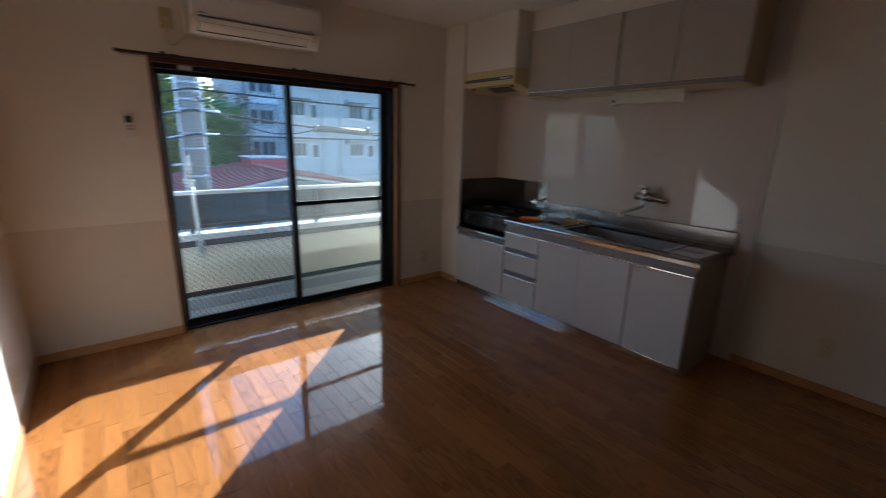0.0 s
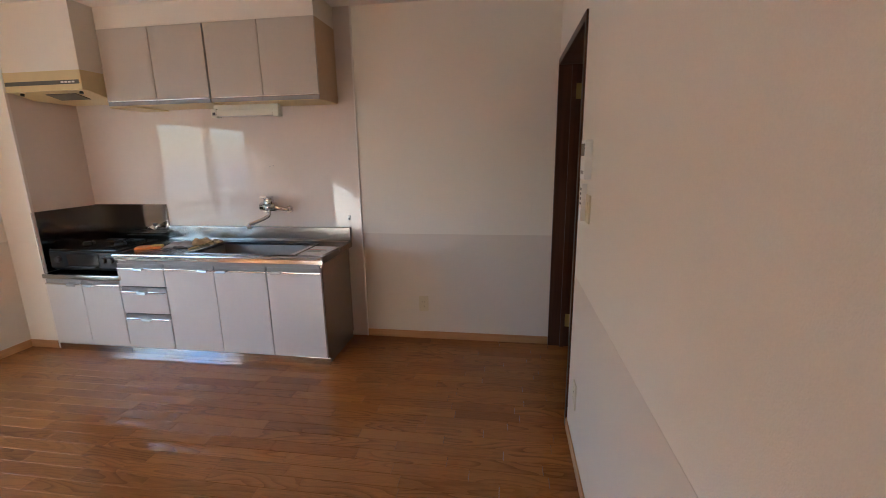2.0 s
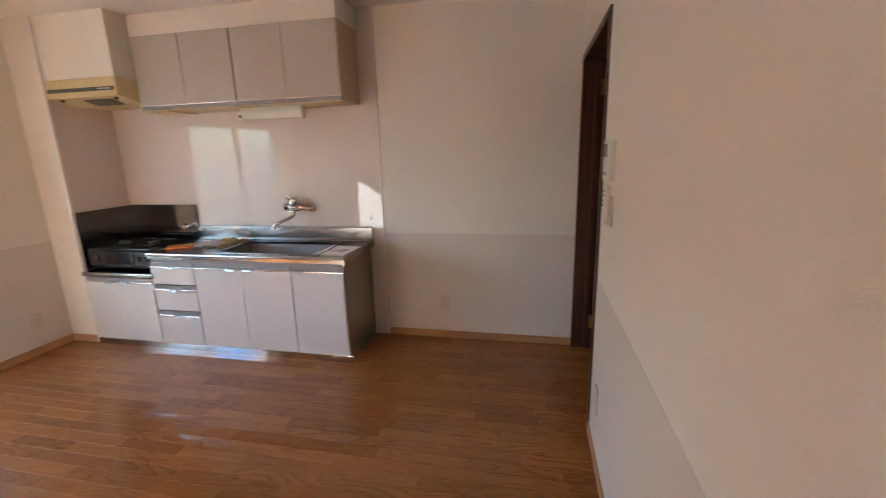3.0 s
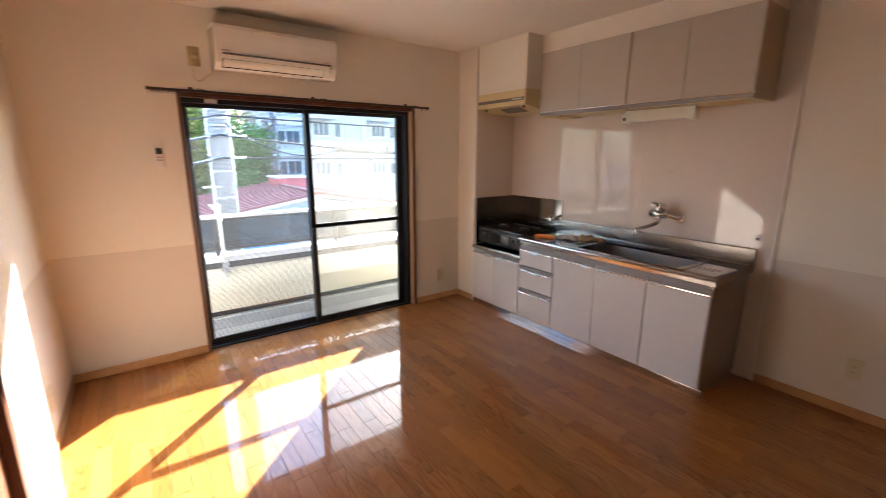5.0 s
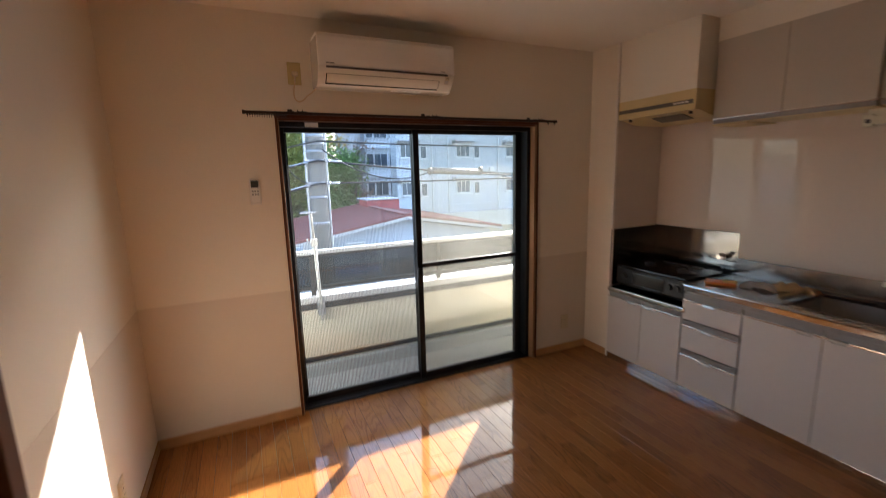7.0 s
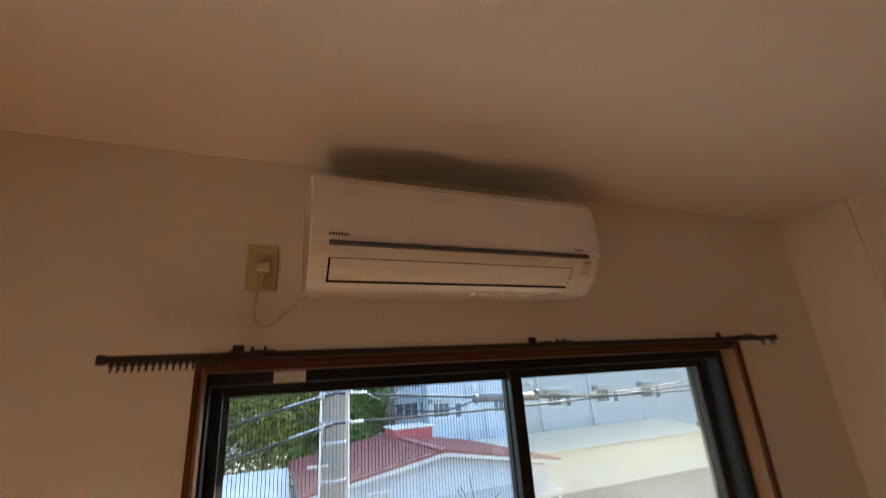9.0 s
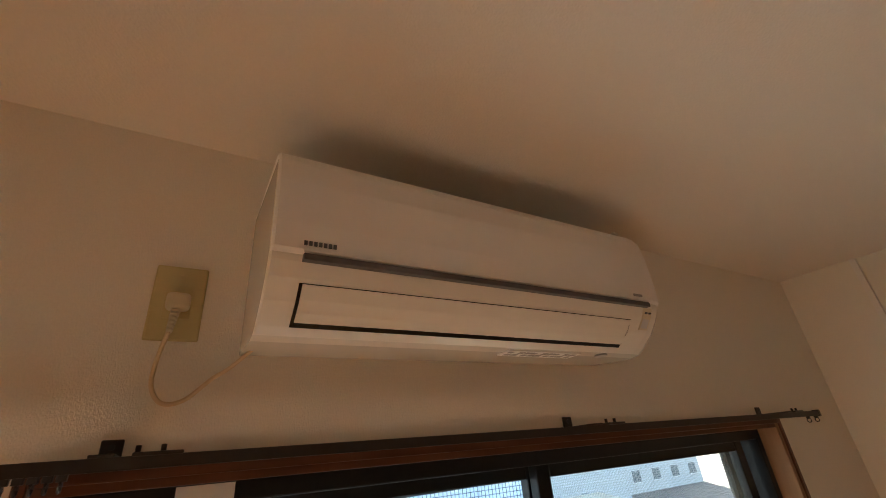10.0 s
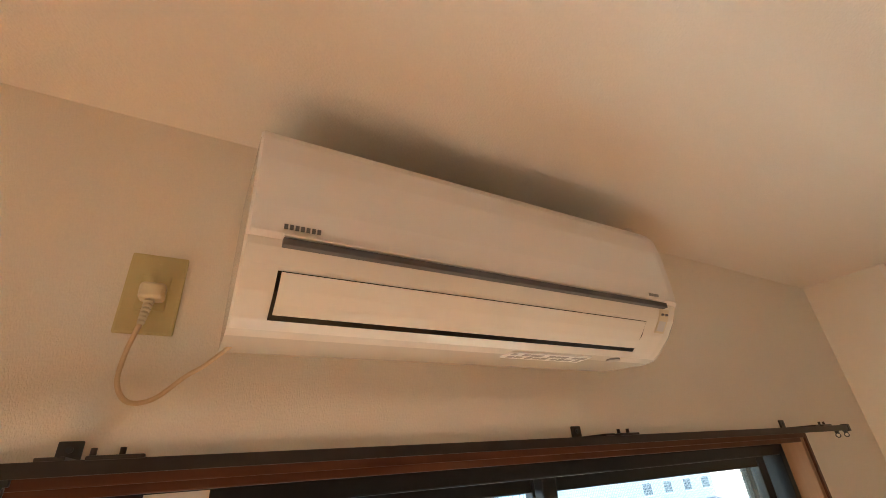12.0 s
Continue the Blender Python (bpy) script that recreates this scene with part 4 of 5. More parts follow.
def panel_fittings():
    h = thing("wall_hook", (XK - 0.006, 1.514, 0.96), "small grey adhesive hook on the kitchen panel", "hook")
    part("pad", box(XK - 0.010, XK - 0.006, 1.504, 1.524, 0.955, 0.990, 0.002), M_SILVER, h)
    part("peg", tube(curve_points([(XK - 0.010, 1.514, 0.966), (XK - 0.024, 1.514, 0.958), (XK - 0.030, 1.514, 0.972)], 4), 0.003), M_GALV, h)
    for dy, dz in ((0.0, 0.0), (-0.028, 0.006)):
        solid("screw_plug", rod((XK - 0.007, 2.134 + dy, 1.369 + dz), (XK - 0.0045, 2.134 + dy, 1.369 + dz), 0.004, sides=10), M_GREY, "small grey plug set in the kitchen panel", "screw plug", "panel plugs")


sink_unit()
panel_fittings()
worktop()
cooker_unit()
gas_cooker()
faucet()
wall_cabinets()
range_hood()
kitchen_lamp()
worktop_clutter()


# ---- air conditioner, plug, curtain rail, remote ----
def air_conditioner():
    a = thing("air_conditioner", (2.17, YW, 2.05), "white wall-mounted air conditioner with closed flap", "air conditioner")
    x0, x1 = 1.718, 2.559
    w = YW
    ends = [(0.0, 0.88), (0.006, 0.95), (0.018, 0.985), (0.04, 1.0)]
    body = [(w, 2.060), (w - 0.125, 2.052), (w - 0.152, 2.054), (w - 0.168, 2.063), (w - 0.200, 2.089), (w - 0.222, 2.116), (w - 0.232, 2.136), (w - 0.235, 2.148), (w - 0.234, 2.300), (w, 2.318)]
    b = part("body", prism(body, "x", x0, x1, ends, first=[(0.0, 0.975), (0.003, 1.0)]), M_ACCREAM, a, "cream white housing")
    panel_ = [(w - 0.05, 2.326), (w - 0.05, 2.146), (w - 0.236, 2.146), (w - 0.241, 2.152), (w - 0.243, 2.19), (w - 0.241, 2.26), (w - 0.236, 2.298), (w - 0.224, 2.317), (w - 0.205, 2.325)]
    f = part("front_panel", prism(panel_, "x", x0 + 0.001, x1 - 0.001, ends, first=[(0.0, 0.975), (0.003, 1.0)]), M_ACWHITE, a, "smooth white front panel")
    part("groove", box(x0 + 0.043, x1 - 0.058, w - 0.2425, w - 0.230, 2.1360, 2.1458, 0.001), M_GROOVE, f, "dark recess line")
    part("groove_lip", box(x0 + 0.043, x1 - 0.058, w - 0.2450, w - 0.2400, 2.1480, 2.1500, 0.0005), M_ACWHITE, f)
    part("air_gap", prism([(w - 0.160, 2.064), (w - 0.1700, 2.0620), (w - 0.2015, 2.0870), (w - 0.2174, 2.1085), (w - 0.2190, 2.1105), (w - 0.2120, 2.1110), (w - 0.195, 2.095)], "x", x0 + 0.044, x1 - 0.105), M_BLACK, b, "dark gap round the flap")
    part("flap", prism([(w - 0.176, 2.0700), (w - 0.1785, 2.0665), (w - 0.192, 2.0765), (w - 0.2062, 2.0910), (w - 0.2165, 2.1040), (w - 0.2202, 2.1088), (w - 0.2165, 2.1092), (w - 0.203, 2.095)],
                       "x", x0 + 0.0485, x1 - 0.108, smooth=False), M_ACCREAM, b, "glossy cream air flap")
    s = part("sensor_panel", prism([(w - 0.2062, 2.094), (w - 0.2232, 2.1155), (w - 0.2330, 2.1350), (w - 0.2300, 2.1350), (w - 0.2190, 2.1155), (w - 0.2020, 2.094)], "x", x1 - 0.070, x1 - 0.042), M_OUTLET, b, "receiver window with lamps")
    part("receiver", prism([(w - 0.2090, 2.0965), (w - 0.2222, 2.1135), (w - 0.2205, 2.1145), (w - 0.2070, 2.0975)], "x", x1 - 0.067, x1 - 0.046), M_SILVER, s)
    for k in (0, 1):
        part("pilot_lamp", box(x1 - 0.064 + 0.012 * k, x1 - 0.058 + 0.012 * k, w - 0.2308, w - 0.222, 2.1235, 2.1270), M_INK, s)
    # marks drawn as plain bars
    for k in range(7):
        part("mark", box(x0 + 0.042 + 0.0068 * k, x0 + 0.0465 + 0.0068 * k, w - 0.2437, w - 0.2405, 2.1575, 2.1638), M_INK, f)
    for k in range(4):
        part("mark", box(x1 - 0.105 + 0.007 * k, x1 - 0.100 + 0.007 * k, w - 0.2440, w - 0.2400, 2.156, 2.161), M_GREY, f)
    lab = part("instruction_label", box(2.17, 2.36, w - 0.146, w - 0.106, 2.0500, 2.0530), M_LABEL, b, "grey instruction label")
    for k in range(9):
        for n in range(2):
            a = 2.175 + 0.020 * k + 0.003 * ((k * 5 + n) % 3)
            part("print_bar", box(a, a + 0.011 + 0.002 * ((k + n) % 3), w - 0.141 + 0.018 * n, w - 0.130 + 0.018 * n, 2.0494, 2.0502), M_GREY, lab)
    part("vent_knob", rod((2.43, w - 0.138, 2.053), (2.43, w - 0.138, 2.0495), 0.014, sides=16), M_GREY, b)
    part("panel_tab", box(x0 + 0.05, x0 + 0.052, w - 0.204, w - 0.16, 2.3235, 2.3262), M_GREY, f)
    part("panel_tab", box(x1 - 0.09, x1 - 0.075, w - 0.228, w - 0.205, 2.3175, 2.3225), M_ACWHITE, f)


def plug_and_plate():
    p = thing("outlet_plate", (1.617, YW, 2.14), "yellowed wall outlet plate beside the air conditioner", "outlet")
    part("plate", box(1.580, 1.655, YW - 0.007, YW, 2.078, 2.203, 0.0035), M_PLATE, p)
    part("socket", box(1.598, 1.637, YW - 0.009, YW - 0.006, 2.113, 2.168, 0.001), M_PLATE, p)
    part("screw", rod((1.617, YW - 0.007, 2.19), (1.617, YW - 0.0085, 2.19), 0.003, sides=10), M_PLATE, p)
    g = thing("power_plug", (1.617, YW - 0.009, 2.138), "ivory mains plug with a looping cord", "plug")
    part("head", box(1.602, 1.636, YW - 0.036, YW - 0.009, 2.123, 2.149, 0.009, segments=4), M_OUTLET, g)
    bm = bmesh.new()
    for k in range(6):
        z = 2.122 - 0.006 * k
        rod((1.618 - 0.0006 * k, YW - 0.026, z), (1.6175 - 0.0006 * k, YW - 0.026, z - 0.0042), 0.0068 - 0.0004 * k, sides=12, bm=bm)
    rod((1.618, YW - 0.026, 2.124), (1.6145, YW - 0.026, 2.086), 0.0042, sides=10, bm=bm)
    part("strain_relief", bm, M_OUTLET, g, "ribbed strain relief")
    part("cord", tube(curve_points([(1.6145, YW - 0.026, 2.088), (1.607, YW - 0.026, 2.048), (1.606, YW - 0.024, 2.008), (1.622, YW - 0.022, 1.984), (1.650, YW - 0.020, 1.988), (1.682, YW - 0.022, 2.018), (1.705, YW - 0.03, 2.034), (1.735, YW - 0.045, 2.062)], 8), 0.0033, 8), M_CORD, g, "yellowed ivory cord")


def curtain_rail():
    c = thing("curtain_rail", (2.41, 3.945, 1.90), "dark bronze curtain rail above the window", "curtain rail")
    x0, x1, y, z = 1.325, 3.478, 3.945, 1.908
    part("rail", prism([(y - 0.008, z - 0.009), (y - 0.008, z + 0.006), (y + 0.008, z + 0.006), (y + 0.008, z - 0.009), (y + 0.004, z - 0.009), (y + 0.004, z + 0.002), (y - 0.004, z + 0.002), (y - 0.004, z - 0.009)], "x", x0, x1), M_RAIL, c)
    for x in (x0, x1):
        part("end_cap", box(x - 0.008, x + 0.008, y - 0.010, y + 0.010, z - 0.012, z + 0.009, 0.003), M_RAIL, c)
    for x in (1.575, 2.425, 3.285):
        b = part("bracket", box(x - 0.013, x + 0.013, YW - 0.006, YW - 0.001, z - 0.002, z + 0.032, 0.002), M_RAIL, c, "dark wall bracket")
        part("bracket_arm", box(x - 0.013, x + 0.013, y - 0.009, YW - 0.005, z + 0.006, z + 0.010, 0.001), M_RAIL, b)
        part("screw", rod((x, YW - 0.006, z + 0.022), (x, YW - 0.010, z + 0.022), 0.004, sides=10), M_DARK, b)
        part("clamp", box(x + 0.03, x + 0.085, y - 0.010, y + 0.010, z + 0.005, z + 0.010, 0.002), M_RAIL, b)
        for dx in (0.035, 0.062):
            part("stud", rod((x + dx, y, z + 0.009), (x + dx, y, z + 0.018), 0.0032, sides=8), M_RAIL, b)
    for k in range(17):
        x = x0 + 0.018 + 0.0125 * k
        r = part("runner", box(x - 0.005, x + 0.005, y - 0.004, y + 0.004, z - 0.016, z - 0.006, 0.001), M_DARK, c, "curtain runner")
        part("ring", tube([Vector((x, y + 0.006 * math.cos(q), z - 0.021 + 0.006 * math.sin(q))) for q in np.linspace(0, 2 * math.pi, 11)], 0.0016, 5), M_DARK, r)
    for x in (x1 - 0.07, x1 - 0.012):
        r = part("runner", box(x - 0.005, x + 0.005, y - 0.004, y + 0.004, z - 0.016, z - 0.006, 0.001), M_DARK, c, "curtain runner")
        part("ring", tube([Vector((x, y + 0.006 * math.cos(q), z - 0.021 + 0.006 * math.sin(q))) for q in np.linspace(0, 2 * math.pi, 11)], 0.0016, 5), M_DARK, r)


def wall_remote():
    r = thing("remote_control", (1.343, YW - 0.006, 1.40), "silver and white air conditioner remote in a wall holder", "remote control")
    part("holder", box(1.313, 1.374, YW - 0.020, YW, 1.392, 1.455, 0.004), M_WHITE, r, "white wall holder")
    body = part("body", box(1.317, 1.370, YW - 0.028, YW - 0.006, 1.398, 1.542, 0.006), M_ACWHITE, r)
    part("display", box(1.324, 1.363, YW - 0.0295, YW - 0.027, 1.492, 1.532, 0.001), M_LCD, body, "dark display")
    for k in range(2):
        for n in range(3):
            part("button", box(1.325 + 0.014 * n, 1.335 + 0.014 * n, YW - 0.0300, YW - 0.027, 1.466 - 0.018 * k, 1.476 - 0.018 * k, 0.001), M_GREY, body)


def outlet(name, centre, axis, side, label):
    """An ivory double outlet on a wall whose normal runs along axis, to that side."""
    x, y, z = centre
    o = thing(name, centre, label, "outlet", "wall outlets")

    def slab(u, h, d0, d1, dz=0.0, du=0.0, bevel=0.0):
        if axis == "x":
            a, b = sorted((x + side * d0, x + side * d1))
            return box(a, b, y + du - u, y + du + u, z + dz - h, z + dz + h, bevel)
        a, b = sorted((y + side * d0, y + side * d1))
        return box(x + du - u, x + du + u, a, b, z + dz - h, z + dz + h, bevel)
    part("plate", slab(0.037, 0.062, 0.0, 0.007, bevel=0.003), M_OUTLET, o)
    part("insert", slab(0.018, 0.036, 0.006, 0.009, bevel=0.001), M_OUTLET, o)
    for dz in (-0.017, 0.017):
        for du in (-0.006, 0.006):
            part("slot", slab(0.0012, 0.0045, 0.008, 0.0094, dz, du), M_DARK, o)


def intercom():
    i = thing("intercom", (3.16, YB, 1.33), "white intercom handset panel beside the dark door", "intercom")
    b = part("body", box(3.110, 3.212, YB, YB + 0.030, 1.330, 1.490, 0.006), M_WHITE, i)
    part("screen", box(3.125, 3.197, YB + 0.0295, YB + 0.0315, 1.425, 1.475, 0.001), M_LCD, b, "dark screen")
    for k in range(2):
        part("button", box(3.128 + 0.036 * k, 3.152 + 0.036 * k, YB + 0.0295, YB + 0.032, 1.352, 1.366, 0.001), M_GREY, b)
    s = thing("light_switch", (3.14, YB, 1.15), "ivory light switch plate below the intercom", "switch")
    p = part("plate", box(3.085, 3.160, YB, YB + 0.008, 1.150, 1.268, 0.003), M_OUTLET, s)
    part("rocker", box(3.106, 3.140, YB + 0.007, YB + 0.012, 1.180, 1.240, 0.002), M_OUTLET, p)
    r = thing("lamp_remote", (3.18, YB, 1.16), "small white remote with dark keys in a wall holder", "remote control")
    q = part("body", box(3.166, 3.200, YB + 0.004, YB + 0.026, 1.165, 1.310, 0.005), M_WHITE, r)
    part("holder", box(3.163, 3.203, YB, YB + 0.028, 1.150, 1.205, 0.003), M_WHITE, r)
    for k in range(4):
        part("key", box(3.173, 3.193, YB + 0.0255, YB + 0.028, 1.222 + 0.020 * k, 1.233 + 0.020 * k, 0.001), M_DARK, q)


air_conditioner()
plug_and_plate()
curtain_rail()
wall_remote()
outlet("wall_outlet", (XK - 0.002, 0.946, 0.290), "x", -1, "ivory double outlet on the beige dado")
outlet("wall_outlet", (3.68, YW - 0.002, 0.258), "y", -1, "ivory double outlet low beside the window")
outlet("wall_outlet", (XL + 0.002, 3.31, 0.256), "x", 1, "ivory double outlet near the sunlit corner")
outlet("wall_outlet", (3.18, YB + 0.002, 0.315), "y", 1, "ivory double outlet below the light switch")
intercom()


# ---- outdoors ----
M_CLOSURE = material("grey_splice_sleeve", (0.17, 0.165, 0.155), 0.6, spread=0.1)
GZ = -3.6                     # street level


def ground():
    solid("ground", box(-400, 400, YW + 0.6, 900, GZ - 0.3, GZ), M_GROUND, "grey asphalt street level far below", "ground", kind="structure")


def utility_pole():
    px, py = 2.62, 10.0
    p = thing("utility_pole", (px, py, GZ), "tall concrete utility pole with steel bands", "utility pole")
    part("shaft", rod((px, py, GZ), (px, py, 9.5), 0.195, 0.165, 28), M_CONC_POLE, p, "grey concrete shaft")
    for z in (0.63, 1.14, 1.41, 1.84, 2.02, 2.16, 2.31, 2.62):
        part("band", rod((px, py, z - 0.03), (px, py, z + 0.03), 0.192, sides=28), M_GALV, p, "galvanised band")
    part("conduit", rod((px - 0.205, py - 0.06, GZ), (px - 0.195, py - 0.06, 6.0), 0.024), M_COND, p, "pale cable conduit")
    part("conduit", rod((px + 0.205, py - 0.06, GZ), (px + 0.195, py - 0.06, 6.0), 0.020), M_COND, p, "pale cable conduit")
    part("side_arm", box(px - 0.40, px - 0.10, py - 0.23, py - 0.19, 0.84, 0.88, 0.005), M_GALV, p, "short steel side arm")
    for z, side in ((1.41, 1), (1.41, -1), (1.84, 1), (1.84, -1)):
        part("cable_clamp", box(px + side * 0.19 - 0.05, px + side * 0.19 + 0.05, py - 0.22, py - 0.12, z - 0.03, z + 0.03, 0.006), M_GALV, p, "small steel cable clamp")


def cables():
    def cable(name, a, b, sag, r):
        a, b = Vector(a), Vector(b)
        pts = [a.lerp(b, t) - Vector((0, 0, sag * 4 * t * (1 - t))) for t in np.linspace(0, 1, 22)]
        solid(name, tube(pts, r, 6), M_CABLE, "black overhead cable sagging along the street", "cable", "overhead cables")
    px, py = 2.62, 9.78
    for z, zr, sag, r in ((2.20, 2.35, 0.10, 0.018), (1.84, 1.35, 0.22, 0.022), (1.41, 1.55, 0.10, 0.020), (2.75, 3.5, 0.45, 0.012)):
        cable("overhead_cable", (px, py, z), (16.0, 12.5, zr), sag, r)
        cable("overhead_cable", (px, py, z), (-8.0, 8.6, z - 2.3), 0.05, r)
    cable("overhead_cable", (px + 0.1, py, 2.05), (5.0, 9.9, 1.58), 0.32, 0.014)
    cable("overhead_cable", (6.4, 10.15, 1.54), (16.0, 12.5, 2.0), 0.25, 0.014)
    for z, dx, dz in ((1.84, -0.75, -0.16), (1.84, 0.46, -0.02), (1.41, -0.65, -0.14), (1.41, 0.40, 0.0)):
        k = thing("cable_grip", (px, py, z), "pale grey spiral cable grip beside the pole", "cable grip", "cable grips")
        a, b = Vector((px + 0.18 * (1 if dx > 0 else -1), py - 0.02, z + dz * 0.2)), Vector((px + dx, py + 0.02 * dx, z + dz))
        part("sleeve", rod(a, b, 0.022, 0.018, 10), M_COND, k)
        part("thimble", rod(a + Vector((0, 0, -0.005)), a.lerp(b, 0.16), 0.032, 0.028, 10), M_GALV, k)
    cable("overhead_cable", (px - 0.2, py, 1.42), (px - 0.55, py, 1.84 - 0.12), 0.06, 0.012)
    c = thing("cable_closure", (5.6, 9.9, 1.45), "grey cable splice box on the wires", "splice box")
    part("sleeve", rod((5.0, 9.9, 1.60), (6.4, 10.15, 1.54), 0.070, sides=14), M_CLOSURE, c)
    for x in (5.0, 6.4):
        y = 9.9 + (x - 5.0) * 0.18
        part("clamp", rod((x - 0.03, y, 1.59), (x + 0.03, y, 1.59), 0.078, sides=14), M_CLOSURE, c)


def red_roof_house():
    """A wide low gable faces the window; the ridge runs away from it."""
    h = thing("red_roof_house", (6.1, 18.0, GZ), "pale blue-white house with a red-brown sheet roof", "house")
    x0, x1, y0, y1, ze, zr, xm = 2.5, 9.9, 15.0, 21.0, -0.50, 0.12, 6.2
    wl = part("wall", prism([(x0 + 0.3, GZ), (x1 - 0.3, GZ), (x1 - 0.3, ze - 0.08), (xm, zr - 0.12), (x0 + 0.3, ze - 0.08)], "y", y0, y1), M_HOUSE, h)
    for a, b in (((x0, ze), (xm, zr)), ((xm, zr), (x1, ze))):
        r = part("roof", prism([a, b, (b[0], b[1] + 0.07), (a[0], a[1] + 0.07)], "y", y0 - 0.35, y1 + 0.3), M_ROOF, h, "red-brown sheet roof")
        for k in range(19):
            y = y0 - 0.32 + (y1 - y0 + 0.6) * k / 18
            part("roof_seam", rod((a[0], y, a[1] + 0.08), (b[0], y, b[1] + 0.08), 0.022, sides=5, smooth=False), M_ROOF, r)
    part("ridge_cap", box(xm - 0.13, xm + 0.13, y0 - 0.36, y1 + 0.3, zr + 0.05, zr + 0.12, 0.02), M_ROOF, h)
    part("barge_board", prism([(x0, ze - 0.07), (xm, zr - 0.07), (x1, ze - 0.07), (x1, ze + 0.02), (xm, zr + 0.02), (x0, ze + 0.02)], "y", y0 - 0.40, y0 - 0.352), M_CAP, h, "pale barge board")
    b = part("roof_box", box(6.05, 7.5, 19.2, 20.7, -0.12, 0.46, 0.03), M_ROOFBOX, h, "red box on the roof")
    part("box_lid", box(5.97, 7.58, 19.12, 20.78, 0.46, 0.52, 0.02), M_CAP, b, "white box lid")
    vent = part("gable_vent", box(4.15, 4.75, y0 - 0.04, y0, -0.86, -0.62), M_FRAME_FAR, wl)
    for k in range(4):
        part("slat", box(4.17, 4.73, y0 - 0.06, y0 - 0.04, -0.84 + 0.05 * k, -0.815 + 0.05 * k), M_GREY, vent)
    part("lower_canopy", prism([(y0, -1.02), (y0, -0.96), (y0 - 0.8, -1.12), (y0 - 0.8, -1.18)], "x", 2.9, 9.5), M_CAP, h, "pale sheet canopy over the shop front")
    for x in (2.95, 5.0, 7.0, 9.4):
        part("canopy_post", rod((x, y0 - 0.75, GZ), (x, y0 - 0.75, -1.15), 0.035, sides=8), M_CAP, h)
    for x in (5.5, 7.2, 8.4):
        wv = part("window", box(x, x + 1.0, y0 - 0.06, y0 + 0.02, -2.6, -1.45), M_FRAME_FAR, wl)
        for a in (0.07, 0.53):
            part("pane", box(x + a, x + a + 0.40, y0 - 0.075, y0 - 0.058, -2.52, -1.53), M_PANE, wv)
    aw = thing("awning", (4.1, 14.6, -1.4), "bright blue shop awning on the house front", "awning")
    part("cloth", prism([(y0 - 0.01, -1.24), (y0 - 0.01, -1.20), (y0 - 0.9, -1.36), (y0 - 0.9, -1.48)], "x", 3.25, 4.95), M_BLUE, aw)


def window_far(wl, x0, x1, y, z0, z1, lights=2):
    """A far window: white frame, panes side by side, sill."""
    fr = part("window", box(x0, x1, y - 0.05, y + 0.02, z0, z1), M_FRAME_FAR, wl)
    w = (x1 - x0 - 0.06) / lights
    for k in range(lights):
        a = x0 + 0.03 + k * w
        part("pane", box(a + 0.03, a + w - 0.03, y - 0.07, y - 0.045, z0 + 0.07, z1 - 0.07), M_PANE, fr)
    part("sill", box(x0 - 0.06, x1 + 0.06, y - 0.14, y - 0.02, z0 - 0.08, z0), M_FRAME_FAR, fr)


